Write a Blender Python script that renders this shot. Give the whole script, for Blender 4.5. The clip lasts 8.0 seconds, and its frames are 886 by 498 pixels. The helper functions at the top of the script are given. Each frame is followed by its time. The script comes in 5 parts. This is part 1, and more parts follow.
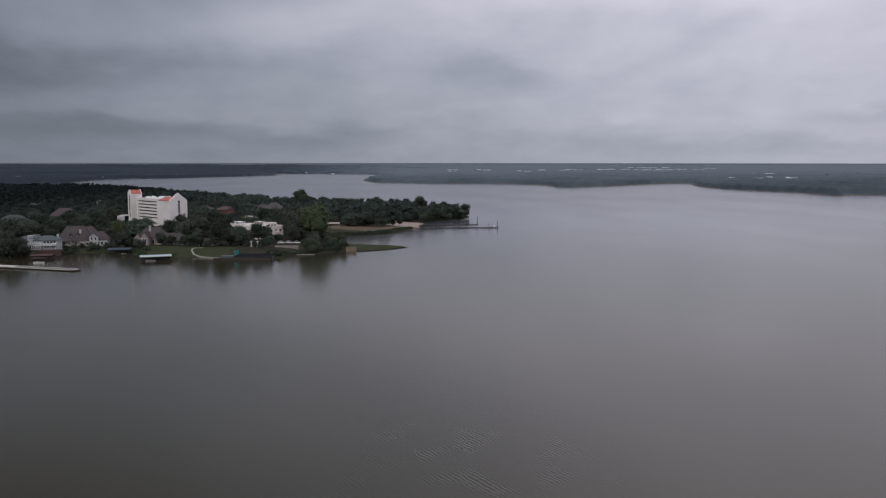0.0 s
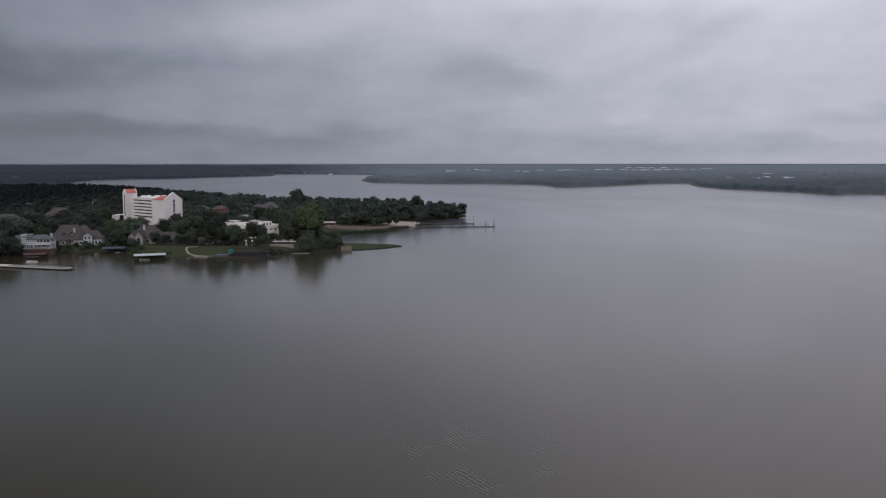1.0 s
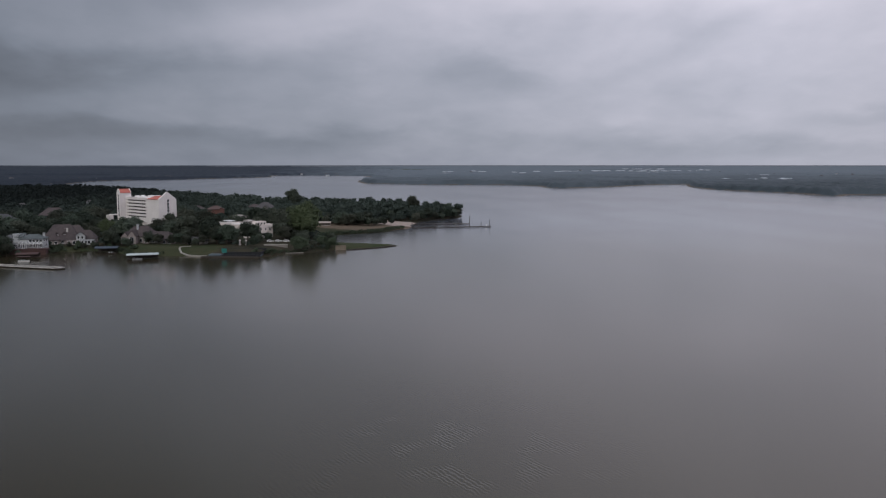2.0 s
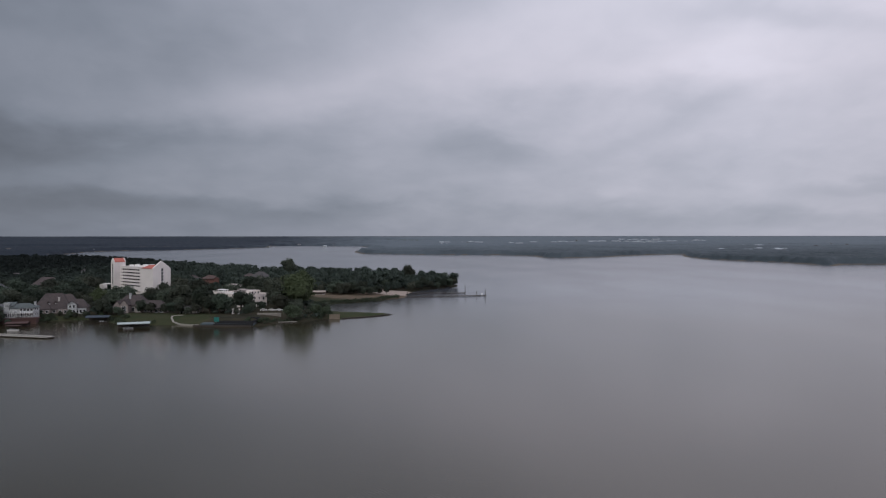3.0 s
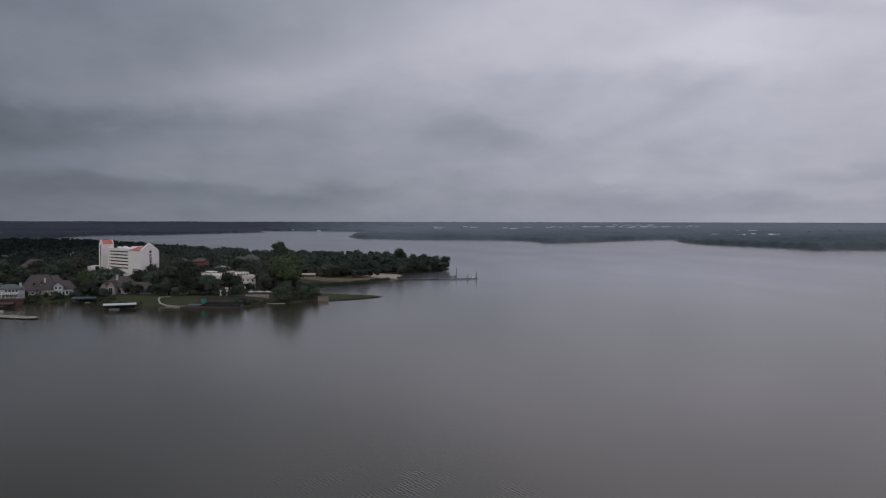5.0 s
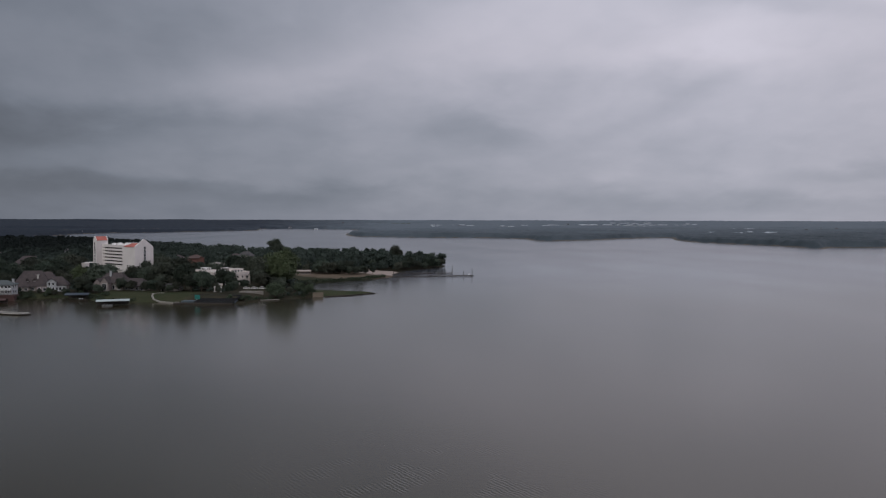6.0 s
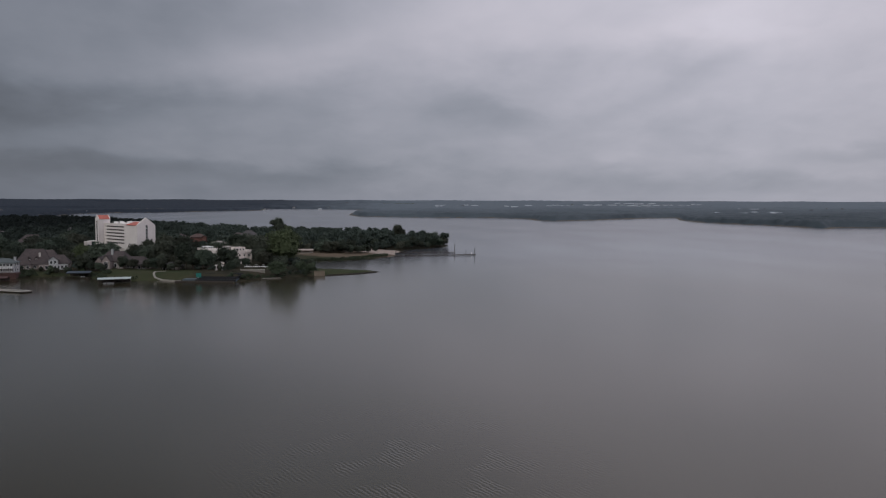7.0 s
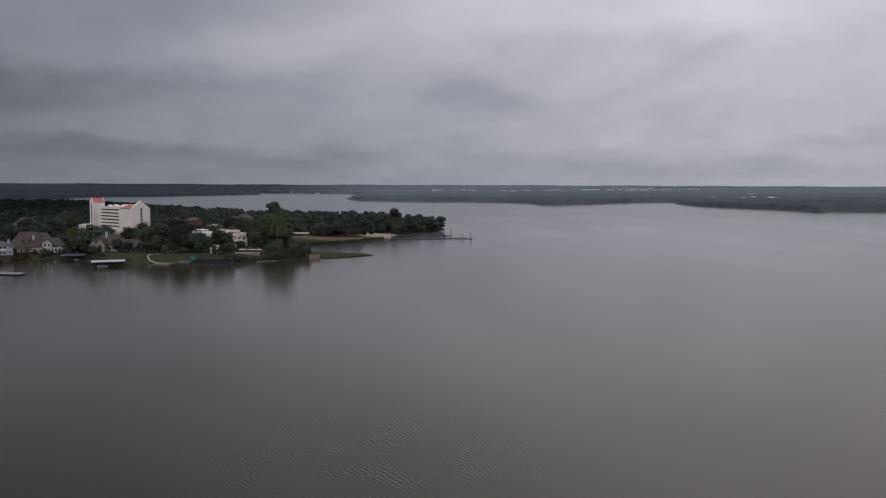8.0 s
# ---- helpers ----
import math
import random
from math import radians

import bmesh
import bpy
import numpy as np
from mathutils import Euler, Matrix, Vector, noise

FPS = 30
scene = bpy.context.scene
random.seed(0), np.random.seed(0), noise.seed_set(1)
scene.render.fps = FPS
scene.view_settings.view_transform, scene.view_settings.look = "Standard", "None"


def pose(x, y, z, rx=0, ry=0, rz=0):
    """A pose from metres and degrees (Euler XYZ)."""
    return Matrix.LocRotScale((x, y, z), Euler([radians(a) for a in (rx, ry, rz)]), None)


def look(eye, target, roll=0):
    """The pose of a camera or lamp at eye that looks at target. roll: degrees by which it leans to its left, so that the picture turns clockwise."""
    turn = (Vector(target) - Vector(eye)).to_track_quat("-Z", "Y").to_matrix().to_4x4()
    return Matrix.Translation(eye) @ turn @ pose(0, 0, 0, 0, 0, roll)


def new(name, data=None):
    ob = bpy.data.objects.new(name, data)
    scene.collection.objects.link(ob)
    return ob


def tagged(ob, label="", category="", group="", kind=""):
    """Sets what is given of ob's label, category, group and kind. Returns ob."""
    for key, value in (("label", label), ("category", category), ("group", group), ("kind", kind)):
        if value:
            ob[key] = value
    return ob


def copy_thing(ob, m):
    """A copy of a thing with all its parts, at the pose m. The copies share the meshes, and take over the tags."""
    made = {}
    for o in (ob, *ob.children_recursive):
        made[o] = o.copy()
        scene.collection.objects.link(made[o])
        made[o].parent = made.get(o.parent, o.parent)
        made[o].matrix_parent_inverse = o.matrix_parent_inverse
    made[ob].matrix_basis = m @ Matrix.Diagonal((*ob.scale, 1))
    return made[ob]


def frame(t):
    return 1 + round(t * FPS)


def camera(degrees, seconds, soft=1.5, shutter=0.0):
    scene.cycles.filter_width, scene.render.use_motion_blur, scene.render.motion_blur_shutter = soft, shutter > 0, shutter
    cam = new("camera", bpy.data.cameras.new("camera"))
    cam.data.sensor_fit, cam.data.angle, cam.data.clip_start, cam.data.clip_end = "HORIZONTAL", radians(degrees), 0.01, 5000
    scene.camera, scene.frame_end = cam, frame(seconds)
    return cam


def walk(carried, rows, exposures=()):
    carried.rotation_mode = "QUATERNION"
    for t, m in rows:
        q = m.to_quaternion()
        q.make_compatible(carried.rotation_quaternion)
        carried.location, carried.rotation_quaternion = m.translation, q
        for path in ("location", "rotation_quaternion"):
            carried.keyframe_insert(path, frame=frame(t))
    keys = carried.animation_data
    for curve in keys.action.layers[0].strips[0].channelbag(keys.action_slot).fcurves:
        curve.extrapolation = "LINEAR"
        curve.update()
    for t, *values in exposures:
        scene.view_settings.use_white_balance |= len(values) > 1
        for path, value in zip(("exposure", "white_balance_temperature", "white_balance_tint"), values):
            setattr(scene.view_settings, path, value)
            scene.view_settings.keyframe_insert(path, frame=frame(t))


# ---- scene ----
cam = camera(59.8, 8.0, 1.25)
PATH = [
    (0, (3.32, -7.46, 60.06, 83.620, -0.053, -0.555)),
    (0.5, (4.28, -6.48, 59.30, 83.621, -0.061, -0.609)),
    (1, (5.23, -5.52, 58.54, 83.664, 0.000, -0.674)),
    (1.2, (5.61, -5.14, 58.24, 83.709, -0.002, -0.711)),
    (2.3, (7.65, -3.09, 56.61, 83.824, -0.011, -0.915)),
    (2.4, (7.84, -2.91, 56.46, 83.844, -0.012, -0.934)),
    (2.5, (8.02, -2.72, 56.31, 83.865, -0.013, -0.953)),
    (2.6, (8.20, -2.54, 56.17, 84.420, -0.005, -0.975)),
    (2.7, (8.38, -2.36, 56.02, 85.456, 0.003, -0.997)),
    (2.8, (8.56, -2.18, 55.87, 86.829, 0.011, -1.019)),
    (2.9, (8.75, -2.00, 55.73, 88.207, 0.020, -1.041)),
    (3, (8.93, -1.82, 55.58, 89.019, 0.028, -1.064)),
    (3.1, (9.11, -1.64, 55.44, 89.024, 0.020, -1.086)),
    (3.4, (9.65, -1.11, 55.00, 89.016, -0.003, -1.151)),
    (3.5, (9.83, -0.93, 54.86, 89.012, -0.010, -1.173)),
    (3.7, (10.18, -0.58, 54.57, 88.708, -0.017, -1.214)),
    (3.8, (10.36, -0.40, 54.43, 88.688, -0.021, -1.235)),
    (4, (10.71, -0.06, 54.14, 88.690, -0.027, -1.276)),
    (4.3, (11.24, 0.46, 53.71, 88.435, -0.067, -1.329)),
    (4.5, (11.59, 0.80, 53.43, 88.391, -0.094, -1.365)),
    (4.7, (11.94, 1.14, 53.14, 88.146, -0.102, -1.399)),
    (5.8, (13.83, 2.97, 51.61, 87.856, -0.146, -1.591)),
    (6, (14.16, 3.30, 51.33, 87.842, -0.154, -1.626)),
    (6.2, (14.50, 3.62, 51.05, 87.830, -0.166, -1.500)),
    (6.4, (14.83, 3.94, 50.78, 87.814, -0.177, -1.375)),
    (6.5, (15.00, 4.10, 50.64, 87.804, -0.183, -1.312)),
    (6.7, (15.33, 4.42, 50.37, 87.784, -0.188, -1.311)),
    (6.8, (15.50, 4.57, 50.23, 87.757, -0.190, -1.310)),
    (6.9, (15.66, 4.73, 50.10, 87.528, -0.193, -1.310)),
    (7, (15.83, 4.89, 49.96, 86.391, -0.195, -1.309)),
    (7.1, (15.99, 5.04, 49.82, 85.353, -0.203, -1.322)),
    (7.2, (16.15, 5.20, 49.69, 85.332, -0.211, -1.335)),
    (7.3, (16.32, 5.35, 49.55, 85.327, -0.219, -1.349)),
    (7.5, (16.64, 5.66, 49.29, 85.321, -0.234, -1.375)),
    (8, (17.45, 6.42, 48.62, 85.265, -0.226, -1.458)),
]
walk(cam, [(t, pose(*r)) for t, r in PATH], [(0, 0.17, 6520, 10), (2.5, 0.15, 6500, 10), (3.0, 0.14, 6520, 10), (3.4, -0.09, 6450, 10), (4.5, -0.10, 6500, 10), (7.0, -0.08, 6660, 10), (8.0, 0.03, 6800, 10)])

# ---- world, sun, exposure ----
SUN_AZ, SUN_EL = 208.0, 38.0      # degrees from +y, clockwise seen from above; height over the horizon
W = bpy.data.worlds.new("overcast_sky")
scene.world = W
W.use_nodes = True
wt = W.node_tree
wt.nodes.clear()


def wn(kind, **kw):
    n = wt.nodes.new(kind)
    for k, v in kw.items():
        if k == "op":
            n.operation = v
        else:
            n.inputs[int(k[1:])].default_value = v
    return n


def wmath(op, a, b=None, clamp=False):
    n = wt.nodes.new("ShaderNodeMath")
    n.operation, n.use_clamp = op, clamp
    for i, v in enumerate((a, b)):
        if v is None:
            continue
        if isinstance(v, (int, float)):
            n.inputs[i].default_value = v
        else:
            wt.links.new(v, n.inputs[i])
    return n.outputs[0]


def wmix(fac, a, b):
    n = wt.nodes.new("ShaderNodeMix")
    n.data_type = "RGBA"
    for i, v in ((0, fac), (6, a), (7, b)):
        if isinstance(v, tuple):
            n.inputs[i].default_value = v
        elif isinstance(v, (int, float)):
            n.inputs[i].default_value = v
        else:
            wt.links.new(v, n.inputs[i])
    return n.outputs[2]


tc = wt.nodes.new("ShaderNodeTexCoord")
sep = wt.nodes.new("ShaderNodeSeparateXYZ")
wt.links.new(tc.outputs["Generated"], sep.inputs[0])
DX, DY, DZ = sep.outputs
ay = wmath("MAXIMUM", wmath("ABSOLUTE", DY), 0.25)
U = wmath("DIVIDE", DX, ay)             # sideways slope of the ray
V = wmath("DIVIDE", DZ, ay)             # upward slope of the ray
zz = wmath("ADD", wmath("MAXIMUM", DZ, 0.0), 0.30)
comb = wt.nodes.new("ShaderNodeCombineXYZ")
wt.links.new(wmath("DIVIDE", DX, zz), comb.inputs[0])
wt.links.new(wmath("DIVIDE", DY, zz), comb.inputs[1])


def wnoise(scale, detail, rough, off, dist=0.0, stretch=(1, 1, 1)):
    m = wt.nodes.new("ShaderNodeMapping")
    m.inputs["Location"].default_value = off
    m.inputs["Scale"].default_value = stretch
    wt.links.new(comb.outputs[0], m.inputs[0])
    n = wt.nodes.new("ShaderNodeTexNoise")
    n.inputs["Scale"].default_value, n.inputs["Detail"].default_value = scale, detail
    n.inputs["Roughness"].default_value, n.inputs["Distortion"].default_value = rough, dist
    wt.links.new(m.outputs[0], n.inputs["Vector"])
    return n.outputs[0]


big = wnoise(1.0, 3.0, 0.5, (3.1, 1.7, 0.0), 0.3, (1, 0.6, 1))
fine = wnoise(2.6, 5.0, 0.5, (0.4, 5.2, 0.0), 0.15, (1, 1.0, 1))
warp = wmath("MULTIPLY", wmath("SUBTRACT", fine, 0.5), wmath("ADD", 0.035, wmath("MULTIPLY", wmath("MINIMUM", wmath("MAXIMUM", V, 0.0), 0.2), 0.4)))
UW = wmath("ADD", U, wmath("MULTIPLY", wmath("SUBTRACT", fine, 0.5), 0.17))
VW = wmath("ADD", V, warp)

# cloud masses: place and size as slopes of the ray, tilt, how much brighter or darker, and how firm the edge is
CLOUDS = [
    (-0.45, 0.450, 0.66, 0.295, 0.12, -0.06, 3.5),
    (-0.36, 0.215, 0.17, 0.032, 0.15, -0.07, 1.2),
    (0.15, 0.200, 0.09, 0.030, 0.2, 0.11, 1.0),
    (-0.21, 0.172, 0.12, 0.034, 0.15, 0.20, 1.2),
    (0.03, 0.225, 0.20, 0.060, 0.35, 0.24, 1.0),
    (0.37, 0.240, 0.20, 0.060, 0.10, 0.10, 1.0),
    (0.35, 0.230, 0.10, 0.020, 0.10, 0.10, 1.2),
    (0.46, 0.285, 0.15, 0.020, -0.05, -0.12, 1.3),
    (0.07, 0.116, 0.085, 0.030, -0.10, -0.16, 1.8),
    (-0.14, 0.120, 0.06, 0.045, 0.0, -0.10, 1.0),
    (0.31, 0.145, 0.12, 0.014, 0.45, -0.06, 1.0),
    (-0.53, 0.125, 0.16, 0.036, 0.05, -0.27, 1.4),
    (-0.58, 0.060, 0.20, 0.090, 0.0, -0.16, 1.0),
    (-0.37, 0.108, 0.14, 0.011, 0.02, -0.09, 1.2),
    (-0.42, 0.042, 0.30, 0.015, -0.02, -0.17, 1.3),
    (-0.14, 0.030, 0.10, 0.018, 0.05, -0.13, 1.4),
    (-0.40, 0.010, 0.30, 0.020, 0.0, -0.06, 1.0),
    (0.42, 0.024, 0.28, 0.017, 0.0, -0.13, 1.2),
    (0.27, 0.063, 0.035, 0.013, 0.1, 0.09, 1.4),
    (0.42, 0.067, 0.035, 0.014, 0.1, 0.07, 1.4),
    (0.57, 0.062, 0.08, 0.012, 0.0, -0.13, 1.4),
    (0.07, 0.070, 0.12, 0.012, 0.1, 0.05, 1.0),
    # unseen dark mass, added to dim the reflection in the western water
    (-0.65, 0.66, 0.62, 0.34, 0.0, -0.80, 1.0),
]
wisps = wnoise(8.5, 4.0, 0.5, (2.2, 0.7, 0.0), 0.3, (1, 0.8, 1))
level = wmath("ADD", wmath("MULTIPLY", wmath("SUBTRACT", big, 0.5), 0.22), wmath("MULTIPLY", wmath("SUBTRACT", fine, 0.5), 0.29))
level = wmath("ADD", level, wmath("MULTIPLY", wmath("SUBTRACT", wisps, 0.5), 0.16))
for cu, cv, su, sv, tilt, amount, firm in CLOUDS:
    du = wmath("SUBTRACT", UW, cu)
    dv = wmath("SUBTRACT", wmath("SUBTRACT", VW, cv), wmath("MULTIPLY", du, tilt))
    q = wmath("ADD", wmath("POWER", wmath("ABSOLUTE", wmath("DIVIDE", du, su)), 2.0), wmath("POWER", wmath("ABSOLUTE", wmath("DIVIDE", dv, sv)), 2.0))
    level = wmath("ADD", level, wmath("MULTIPLY", wmath("EXPONENT", wmath("MULTIPLY", wmath("POWER", q, firm), -1.0)), amount))
# an overcast sky is about three times as bright overhead as at the horizon
gain = wmath("MULTIPLY", wmath("ADD", wmath("MULTIPLY", wmath("MAXIMUM", DZ, 0.0), 1.9), 1.0), wmath("ADD", wmath("MULTIPLY", level, 1.0), 1.0))
# the cloud is thinner towards the east
gain = wmath("MULTIPLY", gain, wmath("POWER", 2.0, wmath("ADD", wmath("MULTIPLY", wmath("MAXIMUM", wmath("MINIMUM", U, 0.42), -0.75), 0.97), 0.18)))
warmth = wmath("ADD", wmath("MULTIPLY", level, 1.2), wmath("ADD", wmath("MULTIPLY", U, 0.55), wmath("MULTIPLY", wmath("SUBTRACT", wmath("MINIMUM", V, 0.22), 0.11), 1.3)))
cloud_tint = wmix(wmath("ADD", warmth, 0.5, clamp=True), (0.868, 0.965, 1.18, 1), (0.985, 0.965, 1.115, 1))
nish = wt.nodes.new("ShaderNodeTexSky")
nish.sky_type, nish.sun_disc = "NISHITA", False
nish.sun_elevation, nish.sun_rotation = radians(SUN_EL), radians(SUN_AZ)
sc = wt.nodes.new("ShaderNodeVectorMath")
sc.operation = "SCALE"
wt.links.new(cloud_tint, sc.inputs[0])
wt.links.new(wmath("MULTIPLY", gain, 2.15), sc.inputs[3])
cover = wmix(0.985, nish.outputs[0], sc.outputs[0])
below = wmath("LESS_THAN", DZ, -0.0003)
shown = wmix(below, cover, (0.74, 0.82, 0.99, 1))      # far country under the horizon, beyond the last built land
bg = wt.nodes.new("ShaderNodeBackground")
bg.inputs[1].default_value = 0.125
wt.links.new(shown, bg.inputs[0])
wo = wt.nodes.new("ShaderNodeOutputWorld")
wt.links.new(bg.outputs[0], wo.inputs[0])

sun = new("sun", bpy.data.lights.new("sun", "SUN"))
sun.data.energy, sun.data.angle, sun.data.color = 1.1, radians(25), (1.0, 0.96, 0.9)
sa, se = radians(SUN_AZ), radians(SUN_EL)
sun.matrix_world = look((math.sin(sa) * math.cos(se) * 500, math.cos(sa) * math.cos(se) * 500, math.sin(se) * 500), (0, 0, 0))
tagged(sun, "soft daylight through cloud", "sun", kind="structure")
scene.view_settings.exposure = 0.0


# ---- materials ----
def material(name, col, col2=None, rough=0.8, scale=1.0, bump=0.0, bump_scale=None, metal=0.0, spec=0.3, vary=0.0, island=0.0, stain=0.0, coord="Object", other=None):
    """Two-scale noise between two colours, bump, and variation per object or per island."""
    m = bpy.data.materials.new(name)
    m.use_nodes = True
    nt = m.node_tree
    p = nt.nodes["Principled BSDF"]
    p.inputs["Roughness"].default_value, p.inputs["Metallic"].default_value = rough, metal
    p.inputs["Specular IOR Level"].default_value = spec
    col2 = col2 or tuple(c * 0.8 for c in col)
    tx = nt.nodes.new("ShaderNodeTexCoord")
    n1 = nt.nodes.new("ShaderNodeTexNoise")
    n1.inputs["Scale"].default_value, n1.inputs["Detail"].default_value = scale, 4
    n2 = nt.nodes.new("ShaderNodeTexNoise")
    n2.inputs["Scale"].default_value, n2.inputs["Detail"].default_value = scale * 0.13, 3
    for n in (n1, n2):
        nt.links.new(tx.outputs[coord], n.inputs["Vector"])
    ad = nt.nodes.new("ShaderNodeMath")
    ad.operation = "ADD"
    nt.links.new(n1.outputs[0], ad.inputs[0])
    nt.links.new(n2.outputs[0], ad.inputs[1])
    mr = nt.nodes.new("ShaderNodeMapRange")
    mr.inputs[1].default_value, mr.inputs[2].default_value = 0.7, 1.3
    nt.links.new(ad.outputs[0], mr.inputs[0])
    mx = nt.nodes.new("ShaderNodeMix")
    mx.data_type = "RGBA"
    mx.inputs[6].default_value, mx.inputs[7].default_value = (*col, 1), (*col2, 1)
    nt.links.new(mr.outputs[0], mx.inputs[0])
    out = mx.outputs[2]

    def times(fac_socket, lo, hi):
        nonlocal out
        r = nt.nodes.new("ShaderNodeMapRange")
        r.inputs[3].default_value, r.inputs[4].default_value = lo, hi
        nt.links.new(fac_socket, r.inputs[0])
        v = nt.nodes.new("ShaderNodeVectorMath")
        v.operation = "SCALE"
        nt.links.new(out, v.inputs[0])
        nt.links.new(r.outputs[0], v.inputs[3])
        out = v.outputs[0]

    if other:
        oi2 = nt.nodes.new("ShaderNodeObjectInfo")
        fr = nt.nodes.new("ShaderNodeMath")
        fr.operation = "MULTIPLY"
        fr.inputs[1].default_value = 7.31
        nt.links.new(oi2.outputs["Random"], fr.inputs[0])
        fr2 = nt.nodes.new("ShaderNodeMath")
        fr2.operation = "FRACT"
        nt.links.new(fr.outputs[0], fr2.inputs[0])
        mo = nt.nodes.new("ShaderNodeMix")
        mo.data_type = "RGBA"
        mo.inputs[7].default_value = (*other, 1)
        nt.links.new(fr2.outputs[0], mo.inputs[0])
        nt.links.new(out, mo.inputs[6])
        out = mo.outputs[2]
    if vary:
        oi = nt.nodes.new("ShaderNodeObjectInfo")
        times(oi.outputs["Random"], 1 - vary, 1 + vary)
    if island:
        ge = nt.nodes.new("ShaderNodeNewGeometry")
        times(ge.outputs["Random Per Island"], 1 - island, 1 + island)
    if stain:
        n3 = nt.nodes.new("ShaderNodeTexNoise")
        n3.inputs["Scale"].default_value, n3.inputs["Detail"].default_value = 0.6, 5
        mp = nt.nodes.new("ShaderNodeMapping")
        mp.inputs["Scale"].default_value = (1, 1, 0.15)
        nt.links.new(tx.outputs[coord], mp.inputs[0])
        nt.links.new(mp.outputs[0], n3.inputs["Vector"])
        times(n3.outputs[0], 1 + stain, 1 - stain)
    nt.links.new(out, p.inputs["Base Color"])
    if bump:
        nb = nt.nodes.new("ShaderNodeTexNoise")
        nb.inputs["Scale"].default_value, nb.inputs["Detail"].default_value = bump_scale or scale * 3, 3
        nt.links.new(tx.outputs[coord], nb.inputs["Vector"])
        b = nt.nodes.new("ShaderNodeBump")
        b.inputs["Strength"].default_value, b.inputs["Distance"].default_value = bump, 0.1
        nt.links.new(nb.outputs[0], b.inputs["Height"])
        nt.links.new(b.outputs[0], p.inputs["Normal"])
    return m


M_STUCCO = material("white_stucco", (0.71, 0.67, 0.65), (0.61, 0.57, 0.555), 0.85, 0.8, 0.2, stain=0.08)
M_CREAM = material("cream_stone", (0.24, 0.222, 0.204), (0.18, 0.167, 0.154), 0.85, 1.2, 0.3, stain=0.1)
M_PINKBRICK = material("pale_pink_brick", (0.265, 0.228, 0.218), (0.205, 0.178, 0.17), 0.85, 2.0, 0.3, stain=0.08)
M_GREYSIDING = material("grey_siding", (0.40, 0.41, 0.42), (0.33, 0.34, 0.35), 0.7, 1.0, 0.1)
M_WHITEPAINT = material("white_paint", (0.80, 0.80, 0.79), (0.72, 0.72, 0.71), 0.5, 1.0)
M_LAKEWHITE = material("weathered_white_siding", (0.37, 0.385, 0.39), (0.3, 0.315, 0.325), 0.6, 1.0, 0.15, stain=0.1)
M_VILLA = material("pinkish_white_stucco", (0.68, 0.62, 0.58), (0.57, 0.52, 0.49), 0.85, 1.0, 0.2, stain=0.1)
M_REDTILE = material("red_clay_tile", (0.40, 0.125, 0.095), (0.33, 0.10, 0.08), 0.75, 1.5, 0.4)
M_BROWNROOF = material("weathered_brown_shingle", (0.066, 0.054, 0.053), (0.040, 0.034, 0.035), 0.9, 0.9, 0.5, vary=0.12, stain=0.25)
M_GREYROOF = material("grey_shingle", (0.068, 0.065, 0.066), (0.05, 0.048, 0.05), 0.9, 1.3, 0.5, vary=0.2)
M_DARKROOF = material("dark_slate_shingle", (0.075, 0.078, 0.085), (0.055, 0.058, 0.062), 0.85, 1.3, 0.5, vary=0.2)
M_GREENROOF = material("grey_green_roof", (0.075, 0.090, 0.092), (0.058, 0.070, 0.072), 0.7, 1.3, 0.4)
M_REDBRICK = material("red_brick", (0.16, 0.078, 0.064), (0.12, 0.062, 0.052), 0.85, 2.0, 0.4)
M_RUSTROOF = material("rust_brown_shingle", (0.085, 0.056, 0.05), (0.064, 0.044, 0.04), 0.85, 1.3, 0.5)
M_DARKBRICK = material("dark_red_brick", (0.066, 0.036, 0.033), (0.046, 0.028, 0.026), 0.85, 2.0, 0.4)
M_CONCRETE = material("weathered_concrete", (0.46, 0.44, 0.40), (0.36, 0.34, 0.31), 0.9, 1.5, 0.3, stain=0.1)
M_PALEDECK = material("pale_dock_boards", (0.27, 0.255, 0.23), (0.20, 0.19, 0.17), 0.85, 2.0, 0.3)
M_GREYDECK = material("grey_dock_boards", (0.15, 0.143, 0.13), (0.11, 0.105, 0.095), 0.85, 2.0, 0.3)
M_DARKWOOD = material("dark_wet_timber", (0.06, 0.052, 0.046), (0.04, 0.035, 0.03), 0.8, 2.0, 0.4)
M_PALEMETAL = material("pale_teal_metal_roof", (0.40, 0.46, 0.455), (0.32, 0.375, 0.375), 0.4, 1.0, 0.1)
M_BLUEMETAL = material("blue_grey_metal_roof", (0.040, 0.055, 0.074), (0.030, 0.040, 0.054), 0.45, 1.0, 0.1)
M_BLACKMESH = material("black_windscreen", (0.016, 0.018, 0.022), (0.011, 0.012, 0.014), 0.7, 2.0)
M_TEAL = material("teal_board", (0.018, 0.15, 0.135), (0.014, 0.12, 0.105), 0.6, 2.0)
M_COURT = material("blue_grey_court", (0.075, 0.10, 0.115), (0.055, 0.075, 0.09), 0.8, 2.0)
M_BARK = material("bark", (0.085, 0.068, 0.052), (0.05, 0.04, 0.032), 0.95, 3.0, 0.5)
M_OAK = material("oak_leaves", (0.068, 0.090, 0.066), (0.051, 0.070, 0.055), 0.8, 0.6, vary=0.45, island=0.12, spec=0.12, other=(0.062, 0.067, 0.051))
M_WILLOW = material("light_green_leaves", (0.105, 0.132, 0.072), (0.082, 0.105, 0.058), 0.8, 0.6, vary=0.1, island=0.12, spec=0.12)
